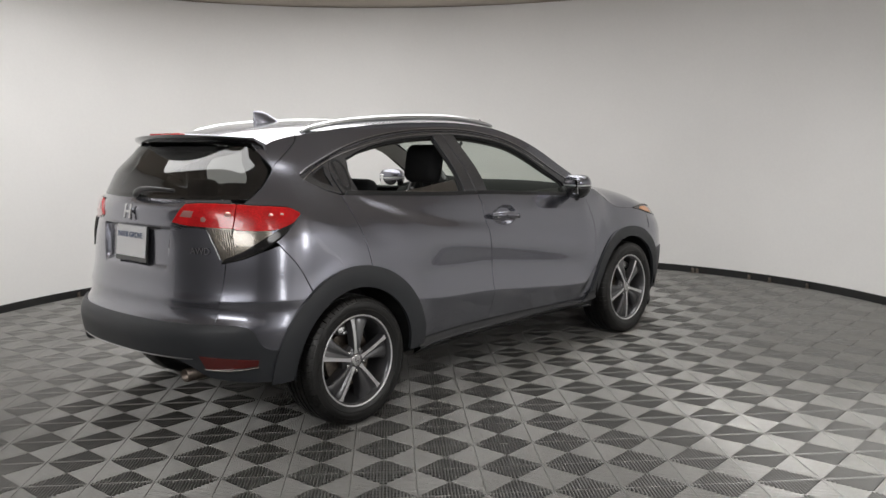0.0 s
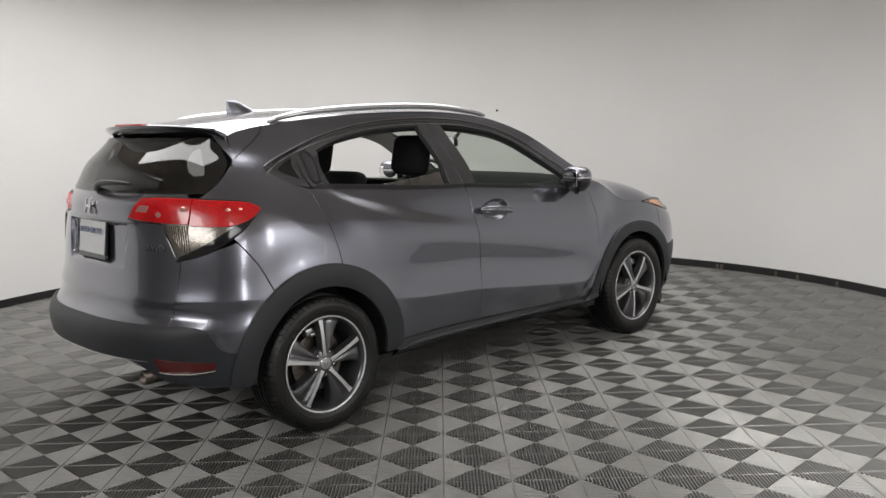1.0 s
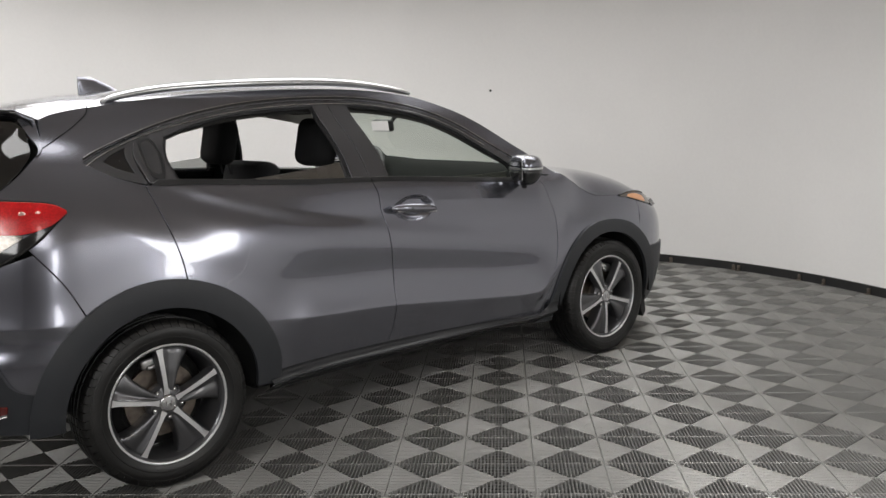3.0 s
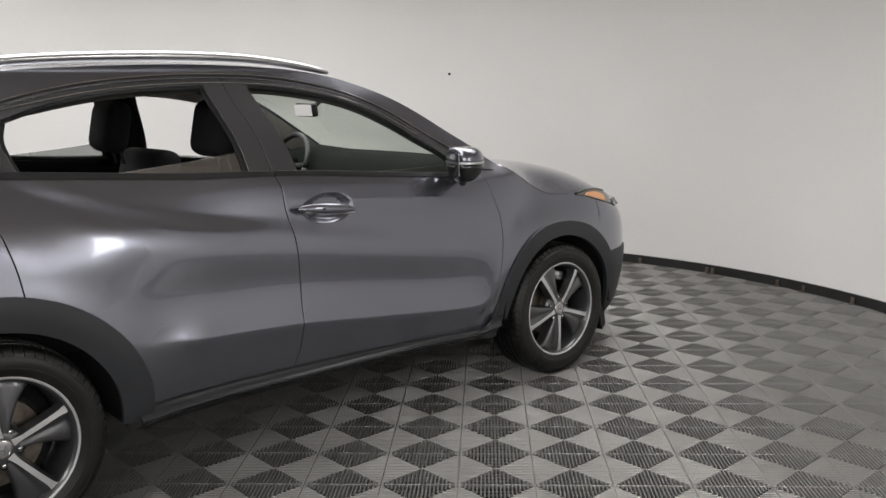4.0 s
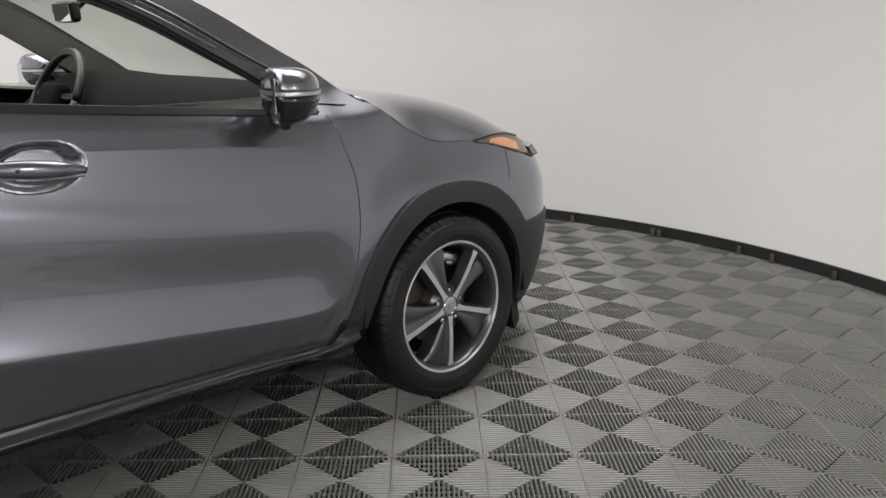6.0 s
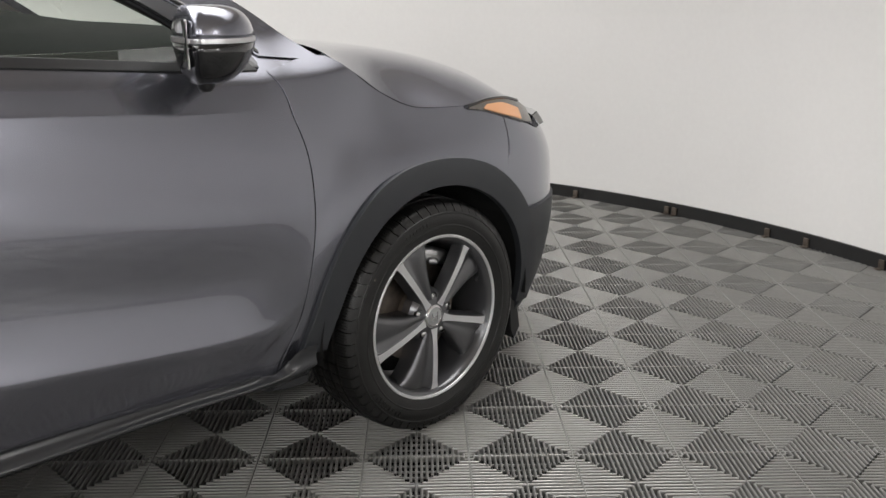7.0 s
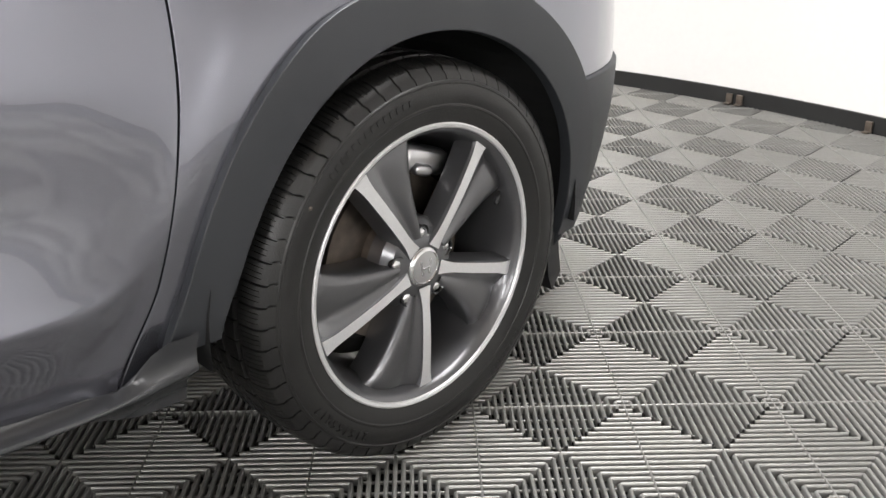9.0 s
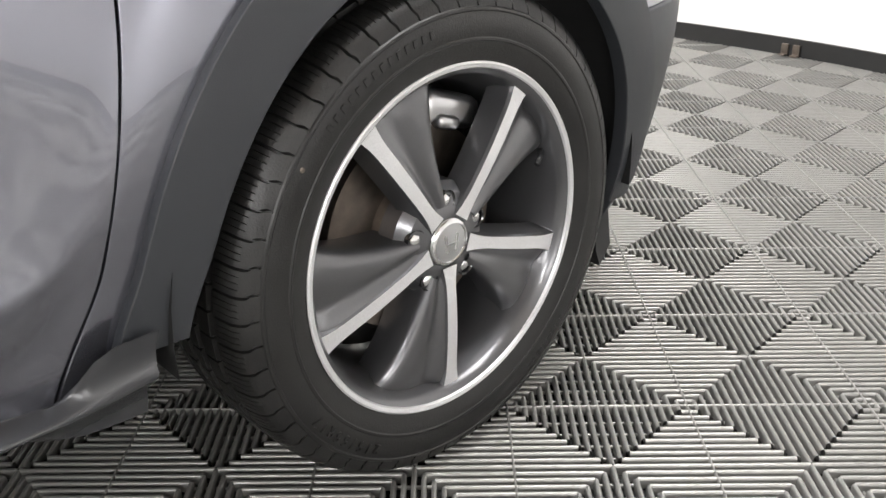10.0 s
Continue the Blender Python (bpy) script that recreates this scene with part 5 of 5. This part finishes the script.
# tyre size in raised letters round the lower sidewall


def tyre_size(w):
    bms = []
    for k, ch in enumerate("215/55R17"):
        o = lettering("size_letter", ch, 0.021, Matrix.Identity(4), RUBBER, w, 0.0014)
        b = bmesh.new()
        b.from_mesh(o.data)
        bpy.data.objects.remove(o)
        a = 236 - 3.1 * k
        b.transform(pose(0, 0, 0, a, 0, 0) @ pose(0.1084, 0.2835, 0) @ Matrix(((0, 0, 1, 0), (0, 1, 0, 0), (-1, 0, 0, 0), (0, 0, 0, 1))))
        bms.append(b)
    part("tyre_size_lettering", joined(bms), RUBBER, w, "raised tyre size lettering")


front_right = wheel("front_wheel", 2.61, 1, -90)
tyre_size(front_right)
part("straw", tube(spline([(-0.023, -0.297, 0.172), (-0.020, -0.312, 0.150), (-0.023, -0.318, 0.124)], 8), 0.0011, n=5), STRAW, front_right, "bit of dry straw caught in the tread")
part("paint_dot", lathe([(0.0, 0.0012), (0.0025, 0.001), (0.0033, 0.0)], 14), STEEL, front_right, "small brownish dot").location = (0.1072, -0.235, 0.168)
wheel("rear_wheel", 0.0, 1, 95)
wheel("front_wheel", 2.61, -1, -60)
wheel("rear_wheel", 0.0, -1, 20)

# ---------------------------------------------------------------- mirrors


def door_mirror(side):
    def shell(v0, v1, grow=0.0):
        bm = bmesh.new()
        rows = []
        nv, nu = 12, 32
        for j in range(nv + 1):
            v = radians(v0 + (v1 - v0) * j / nv)
            row = []
            for k in range(nu):
                u = 2 * math.pi * k / nu
                sx = lambda c, e: math.copysign(abs(c) ** e, c)
                cv, sv = sx(math.cos(v), 0.55), sx(math.sin(v), 0.8)
                x, y = sx(math.cos(u), 0.7) * cv, sx(math.sin(u), 0.75) * cv
                taper = 1 - 0.22 * max(-math.sin(v), 0) - 0.05 * max(x, 0)
                yy = y * (0.115 if y > 0 else 0.045) * taper
                row.append(bm.verts.new(((0.970 + (0.102 + grow) * x * taper) * side, 1.875 + yy * (1 - 0.25 * max(x, 0)) + grow * y, 1.135 + (0.0 if side > 0 else 0.012) + (0.078 + grow) * sv)))
            rows.append(row)
        for a, b in zip(rows, rows[1:]):
            for k in range(nu):
                bm.faces.new((a[k], a[(k + 1) % nu], b[(k + 1) % nu], b[k]))
        bm.faces.new(rows[0])
        bm.faces.new(rows[-1])
        bmesh.ops.recalc_face_normals(bm, faces=bm.faces[:])
        bm.transform(swing)
        return bm

    swing = Matrix.Translation((0.82 * side, 1.975, -0.030)) @ Matrix.Rotation(radians(-20 * side), 4, "Z") @ Matrix.Translation((-0.90 * side, -1.90, 0))
    cap = part("door_mirror", shell(7, 90), PAINT, car, "grey door mirror with black lower half", smooth=True)
    part("mirror_base", shell(-90, 2), GLOSS_BLACK, cap, "gloss black mirror housing", smooth=True)
    part("turn_signal", shell(2, 7, 0.0015), SILVER, cap, "bright turn signal strip", smooth=True)
    glass = box_mesh("g", 0.150, 0.006, 0.095, 0.003, at=(0.970 * side, 1.842, 1.138))
    glass.transform(swing)
    part("mirror_glass", glass, MIRROR, cap, "mirror glass")
    part("mirror_arm", tube(spline([(0.865 * side, 1.975, 1.045), (0.82 * side, 2.005, 1.055), (0.72 * side, 2.02, 1.075)], 10), lambda t: 0.026 + 0.012 * t, n=12, flat=0.8), SATIN_BLACK, cap, "black mirror arm", smooth=True)
    part("mirror_camera", lathe([(0.0, -0.026), (0.010, -0.026), (0.017, -0.018), (0.021, 0.02)], 16, axis="z"), SATIN_BLACK, cap, "small camera under the mirror", smooth=True).location = (0.884 * side, 1.935, 1.038)
    s = Sheet(side_at)
    s.grid(coons([(1.895, 1.128), (2.03, 1.118)], [(1.872, 1.205), (1.93, 1.20)], [(1.895, 1.128), (1.872, 1.205)], [(2.03, 1.118), (1.93, 1.20)], 8, 6), lift=0.003, turn=0.01)
    part("mirror_sail", s.mesh("mirror_sail", side), GLOSS_BLACK, cap, "black corner cover")


both(door_mirror)

# ---------------------------------------------------------------- inside of the car and underside


def cushion(sx, sy, sz, at, turn=None, bevel=0.05):
    bm = box_mesh("c", sx, sy, sz, min(bevel, 0.48 * min(sx, sy, sz)), 4, at, turn)
    return bm


def front_seat(x, y):
    seat = new("front_seat")
    seat.parent = car
    seat["label"] = "black cloth front seat with headrest"
    seat.location = (x, y, -0.035)
    part("seat_cushion", cushion(0.50, 0.52, 0.16, (0, 1.18, 0.60), (4, 0, 0)), FABRIC, seat, smooth=True)
    part("seat_back", cushion(0.47, 0.13, 0.62, (0, 0.86, 0.91), (-15, 0, 0)), FABRIC, seat, smooth=True)
    part("headrest", cushion(0.27, 0.115, 0.235, (0, 0.745, 1.322), (-12, 0, 0), 0.052), FABRIC, seat, smooth=True)
    for o in (-0.05, 0.05):
        part("headrest_post", tube([(o, 0.78, 1.15), (o, 0.75, 1.27)], 0.007, n=8), SATIN_BLACK, seat)


front_seat(0.36, 0.29)
front_seat(-0.36, 0.12)
bench = new("rear_bench")
bench.parent = car
bench["label"] = "black cloth rear bench with headrests"
part("bench_cushion", cushion(1.22, 0.48, 0.16, (0, 0.28, 0.60)), FABRIC, bench, smooth=True)
part("bench_back", cushion(1.22, 0.14, 0.55, (0, 0.02, 0.88), (-18, 0, 0)), FABRIC, bench, smooth=True)
for x in (-0.36, 0.0, 0.36):
    part("headrest", cushion(0.23, 0.10, 0.13 if x else 0.10, (x, -0.085, 1.17), (-10, 0, 0), 0.04), FABRIC, bench, smooth=True)

dash_rows = []
for k in range(-12, 13):
    x = 0.72 * k / 12
    hump = 0.035 * math.exp(-((x + 0.37) / 0.17) ** 2)
    e = 1 - (k / 12) ** 4
    dash_rows.append([(x, 2.33 - 0.08 * (1 - e), 1.10 + 0.025 * e), (x, 2.10, 1.14 + 0.055 * e), (x, 1.88, 1.14 + 0.055 * e + hump), (x, 1.74, 1.125 + 0.045 * e + hump), (x, 1.68, 1.06 + hump * 0.6), (x, 1.69, 0.90), (x, 1.76, 0.66)])
dash = part("dashboard", settled(sheet_mesh("d", dash_rows)), DASH, car, "black soft-touch dashboard", smooth=True)
part("centre_screen", box_mesh("s", 0.24, 0.02, 0.13, 0.006, at=(0.02, 1.70, 0.97), turn=(-12, 0, 0)), DASH, dash, "black centre screen")
part("centre_console", cushion(0.22, 0.9, 0.20, (0, 1.30, 0.60), None, 0.03), DASH, car, "black centre console")
sw = new("steering_wheel")
sw.parent = car
sw["label"] = "black three-spoke steering wheel"
sw.matrix_local = pose(-0.35, 1.785, 1.045, 65, 0, 0)
ring = [(0.182 * math.cos(2 * math.pi * k / 40), 0.182 * math.sin(2 * math.pi * k / 40), 0) for k in range(41)]
part("wheel_rim", tube(ring, 0.0155, n=10), SATIN_BLACK, sw, smooth=True)
part("airbag_cover", cushion(0.17, 0.13, 0.06, (0, -0.01, 0.01), None, 0.025), DASH, sw, smooth=True)
for a in (5, 175, 270):
    c, s_ = math.cos(radians(a)), math.sin(radians(a))
    part("wheel_spoke", tube([(0.06 * c, 0.06 * s_, 0.01), (0.178 * c, 0.178 * s_, 0)], 0.014, n=8, flat=0.6), SATIN_BLACK, sw)
rv = part("rear_view_mirror", cushion(0.22, 0.035, 0.07, (-0.068, 1.748, 1.345), (8, 0, -8), 0.018), SATIN_BLACK, car, "rear-view mirror on the windscreen", smooth=True)
part("mirror_glass", box_mesh("m", 0.205, 0.003, 0.058, 0.001, at=(-0.070, 1.730, 1.343), turn=(8, 0, -8)), MIRROR, rv)
part("mirror_stem", tube([(-0.03, 1.755, 1.352), (-0.01, 1.79, 1.385), (0.0, 1.80, 1.405)], 0.012, n=8), SATIN_BLACK, rv)
for x in (-0.33, 0.33):
    part("sun_visor", cushion(0.42, 0.17, 0.026, (x, 1.36, 1.455), (-17, 0, 0), 0.012), HEADLINER, car, "dark cloth sun visor", smooth=True)
# headliner and pillar trims
re_in = [tuple(side_at(a, roof_edge(a) - 0.03) + Vector((-0.03, 0, 0))) for a in np.linspace(-0.30, 1.30, 12)]
rm_in = [tuple(settle((0, a, roof_mid(a) - 0.035))) for a in np.linspace(-0.36, 1.18, 12)]
part("headliner", sheet_mesh("hl", crowned(re_in, rm_in, 20, 10, 2.4), up=False), HEADLINER, car, "dark cloth headliner", smooth=True)


def inner_trim(side):
    s = Sheet(side_at, flip=True)
    lo = [(a, b - 0.035) for a, b in WINDOW_TOP if a > 0.17]
    s.grid(coons(lo, [(a, b - 0.01) for a, b in ROOF_EDGE if a > 0.14], [lo[0], (0.15, 1.543)], [lo[-1], (2.28, 1.105)], 40, 4), lift=0.045, turn=0.0)
    # same trim on both sides; shade is put into the right one's colour
    part("pillar_trim", s.mesh("pillar_trim", side), HEADLINER if side > 0 else TRIM_GREY, car, "pillar trim, grey on the left, darkened for shade on the right", smooth=True)
    s = Sheet(side_at, flip=True)
    s.grid(coons([(-0.50, 0.80), (0.12, 0.80)], [(-0.31, 1.47), (0.15, 1.54)], [(-0.50, 0.80), (-0.46, 1.2), (-0.31, 1.47)], broken([(0.12, 0.80), (0.05, 1.17)], [(0.05, 1.17), (-0.14, 1.275), (0.15, 1.435)], [(0.15, 1.435), (0.15, 1.54)], n=20), 12, 20), lift=0.04, turn=0.0)
    part("rear_pillar_trim", s.mesh("rear_pillar_trim", side), DASH, car, "dark rear pillar trim")
    s = Sheet(side_at, flip=True)
    s.grid(coons([(0.93, 0.40), (1.13, 0.40)], [(0.885, 1.53), (1.02, 1.53)], [(0.93, 0.40), (0.92, 1.14), (0.885, 1.53)], [(1.13, 0.40), (1.075, 1.14), (1.02, 1.53)], 6, 20), lift=0.05, turn=0.0)
    part("centre_pillar_trim", s.mesh("centre_pillar_trim", side), DASH, car, "dark centre pillar trim")
    # dark backing added behind the panels to block light and blacken their gaps
    s = Sheet(side_at)
    s.grid(coons([(0.47, 0.25), (2.13, 0.25)], [(0.20, 1.10), (2.30, 1.03)], [(0.47, 0.25), (0.45, 0.55), (0.20, 0.80), (0.20, 1.10)], [(2.13, 0.25), (2.15, 0.55), (2.30, 0.80), (2.30, 1.03)], 30, 14), lift=-0.03, turn=0)
    s.grid(coons([(-0.30, 0.74), (0.20, 0.80)], [(-0.50, 1.14), (0.20, 1.10)], [(-0.30, 0.74), (-0.50, 1.14)], [(0.20, 0.80), (0.20, 1.10)], 10, 10), lift=-0.03, turn=0)
    s.grid(coons([(2.30, 0.74), (2.90, 0.74)], [(2.30, 1.03), (2.88, 0.91)], [(2.30, 0.74), (2.30, 1.03)], [(2.90, 0.74), (2.88, 0.91)], 14, 8), lift=-0.03, turn=0)
    part("gap_backing", s.mesh("gap_backing", side), CAVITY, car, "black backing added to keep the panel gaps dark")


both(inner_trim)
for name, lab, sz, at in (("underbody", "black underbody", (1.36, 1.70, 0.10), (0, 1.30, 0.29)), ("floor_pan", "black floor pan", (1.04, 3.55, 0.08), (0, 1.30, 0.32)),
                          ("rear_crossmember", "black rear crossmember", (0.90, 0.20, 0.14), (0, -0.55, 0.48)), ("front_crossmember", "black front crossmember", (1.30, 0.30, 0.25), (0, 3.16, 0.36)),
                          ("firewall", "black firewall", (1.10, 0.02, 0.66), (0, 2.18, 0.66)), ("engine_bay", "dark engine bay", (1.0, 0.9, 0.60), (0, 2.75, 0.62)),
                          ("boot_floor", "black boot floor", (1.30, 0.40, 0.06), (0, -0.35, 0.80))):
    part(name, box_mesh("u", *sz, 0.012, at=at), CAVITY, car, lab)
for yw in WHEELS:
    part("axle", tube([(-0.74, yw, HUB_Z), (0.74, yw, HUB_Z)], 0.04, n=10), CAVITY, car, "dark axle")

# ---------------------------------------------------------------- the studio
CX, CY, RADIUS, TOP = -0.040, 1.376, 3.935, 2.84


def arc_band(r0, r1, z0, z1, a0, a1, n):
    """A solid curved band."""
    bm = bmesh.new()
    rows = []
    for k in range(n + 1):
        a = radians(a0 + (a1 - a0) * k / n)
        c, s_ = math.cos(a), math.sin(a)
        rows.append([bm.verts.new((CX + r * c, CY + r * s_, z)) for r, z in ((r0, z0), (r1, z0), (r1, z1), (r0, z1))])
    for a, b in zip(rows, rows[1:]):
        for k in range(4):
            bm.faces.new((a[k], a[(k + 1) % 4], b[(k + 1) % 4], b[k]))
    bm.faces.new(rows[0])
    bm.faces.new(list(reversed(rows[-1])))
    bmesh.ops.recalc_face_normals(bm, faces=bm.faces[:])
    return bm


def structure(name, bm, mat, label, category, smooth=False):
    return tagged(part(name, bm, mat, None, label, smooth), label, category, kind="structure")


A0, A1 = 12, 255
wall = structure("wall_curved", arc_band(RADIUS, RADIUS + 0.12, -0.03, TOP, A0, A1, 160), WALL_PAINT, "white curved studio wall with a faint seam", "wall", True)
wall.data.set_sharp_from_angle(angle=radians(30))
base = structure("baseboard", arc_band(RADIUS - 0.016, RADIUS - 0.001, -0.02, 0.066, A0, A1, 160), BASEBOARD, "black rubber baseboard along the curved wall", "baseboard", True)
base.data.set_sharp_from_angle(angle=radians(30))
structure("ceiling", box_mesh("c", 16, 16, 0.1, at=(0.6, 0.6, TOP + 0.06)), CEILING_PAINT, "beige painted ceiling", "ceiling")
structure("floor", box_mesh("f", 16, 16, 0.1, at=(0.6, 0.6, -0.069)), SUBFLOOR, "concrete floor under the tiles, near black for shaded rib gaps", "floor")
# added walls out of view; the east one stands close to brighten the doors
for nm, sx, sy, x, y in (("wall_north", 16, 0.1, 0.6, 8.55), ("wall_south", 16, 0.1, 0.6, -7.35), ("bounce_wall_east", 0.1, 15.8, 6.45, 0.6), ("wall_west", 0.1, 15.8, -7.35, 0.6)):
    structure(nm, box_mesh("w", sx, sy, TOP + 0.02, at=(x, y, TOP / 2)), OUTER_WALL, "plain pale grey outer wall, unseen and added", "wall")

# steel clips that hold the baseboard, and a small dark mark and a faint joint on the wall
clip_me = mesh_of(joined([box_mesh("c", 0.010, 0.030, 0.045, 0.003, at=(-0.006, 0, 0.020)), box_mesh("c", 0.030, 0.026, 0.006, 0.002, at=(-0.018, 0, 0.001)),
                          lathe([(0.0, -0.014), (0.006, -0.014), (0.008, -0.010), (0.008, 0.0)], 10)]), "wall_clip", STEEL, False)
for a in (70.7, 76.7, 80.0, 88.4, 89.1, 98.0, 112, 176, 190):
    r = RADIUS - 0.018
    o = new("wall_clip", clip_me)
    o.matrix_world = pose(CX + r * math.cos(radians(a)), CY + r * math.sin(radians(a)), 0.004, 0, 0, a)
    tagged(o, "small steel clip on the black baseboard", "wall clip", "baseboard clips")
a = radians(124.2)
mark = part("wall_mark", lathe([(0.0, -0.003), (0.010, -0.003), (0.013, 0.0)], 12), BASEBOARD, wall, "small dark spot on the wall")
mark.matrix_world = pose(CX + RADIUS * math.cos(a), CY + RADIUS * math.sin(a), 1.592, 0, 0, 124.2)

# ---------------------------------------------------------------- ribbed floor tiles
CELL = 0.2008
TX, TY, LAY = 1.0612, 2.1465, radians(1.35)     # a corner of the tiling, and its turn against the car
PITCH = CELL * math.sqrt(2) / 20


def tile_mesh(cells=2):
    """A tile of four squares; ribs run along one diagonal in two of them and along the other in the rest."""
    v, f = [], []
    d = 0.5 ** 0.5

    def rib(p0, p1, top, w, foot):
        t = (p1 - p0)
        L = t.length
        if L < 0.006:
            return
        t = t / L
        s_ = Vector((-t.y, t.x, 0))
        b = len(v)
        for p, e in ((p0, 1), (p1, -1)):
            for o, z in ((-w, foot), (-w, top - w), (-w * 0.72, top - w * 0.31), (0, top), (w * 0.72, top - w * 0.31), (w, top - w), (w, foot)):
                q = p + s_ * o
                v.append((q.x, q.y, z))
        for k in range(6):
            f.append((b + k, b + 7 + k, b + 8 + k, b + k + 1))

    for i in range(2):
        for j in range(2):
            o = Vector((i * CELL, j * CELL, 0))
            along = Vector((-d, d, 0)) if (i + j) % 2 == 0 else Vector((d, d, 0))
            across = Vector((d, d, 0)) if (i + j) % 2 == 0 else Vector((-d, d, 0))
            mid = o + Vector((CELL / 2, CELL / 2, 0))
            hd = CELL * d
            for k in range(-9, 10):
                c = k * PITCH
                L = hd - abs(c) - 0.0015
                p = mid + across * c
                rib(p - along * L, p + along * L, 0.0, PITCH * 0.26, -0.017)
            for k in range(-4, 5):
                c = k * PITCH * 2
                L = hd - abs(c) - 0.001
                p = mid + along * c
                if k == 0:
                    rib(p - across * L, p + across * L, 0.0004, 0.0021, -0.017)
                else:
                    rib(p - across * L, p + across * L, -0.0115, 0.0024, -0.017)
    return v, f


tv, tf = tile_mesh()
tile_me = bpy.data.meshes.new("floor_tile")
tile_me.from_pydata(tv, [], tf)
tile_me.materials.append(TILE)
tile_me.polygons.foreach_set("use_smooth", [True] * len(tile_me.polygons))
tiles = thing("floor_tiles", "grey ribbed interlocking plastic garage floor tiles", "floor tile", kind="structure")
near, far = [], []
T = 2 * CELL
for i in range(-17, 19):
    for j in range(-23, 16):
        ca, sa = math.cos(LAY), math.sin(LAY)
        x, y = TX + T * (i * ca - j * sa), TY + T * (i * sa + j * ca)
        cx, cy = x + CELL, y + CELL
        if math.hypot(cx - CX, cy - CY) > RADIUS + 0.25 and (cx < 1.0 or cy > 5.2):
            continue
        if cy < -7.1 or cx > 8.3:
            continue
        near.append((x, y)) if (cx > 0.3 and -1.6 < cy < 5.6 and cx < 3.4 + 0.4) else far.append((x, y))
near.sort(key=lambda p: abs(p[0] - 1.6) + abs(p[1] - 2.4) * 0.7)
far += near[295:]
near = near[:295]
for x, y in near:
    o = new("tile", tile_me)
    o.parent = tiles
    o.location = (x, y, 0)
    o.rotation_euler = (0, 0, LAY)
ca, sa = math.cos(LAY), math.sin(LAY)
tv_np, n_v = np.array(tv) @ np.array([[ca, sa, 0], [-sa, ca, 0], [0, 0, 1]]), len(tv)
big_v = np.concatenate([tv_np + (x, y, 0) for x, y in far])
big_f = [tuple(k + n_v * m for k in q) for m in range(len(far)) for q in tf]
me = bpy.data.meshes.new("far_tiles")
me.from_pydata(big_v.tolist(), [], big_f)
me.materials.append(TILE)
me.polygons.foreach_set("use_smooth", [True] * len(me.polygons))
tagged(part("far_tiles", me, None, tiles, "more of the same grey ribbed tiles"), kind="stuff")
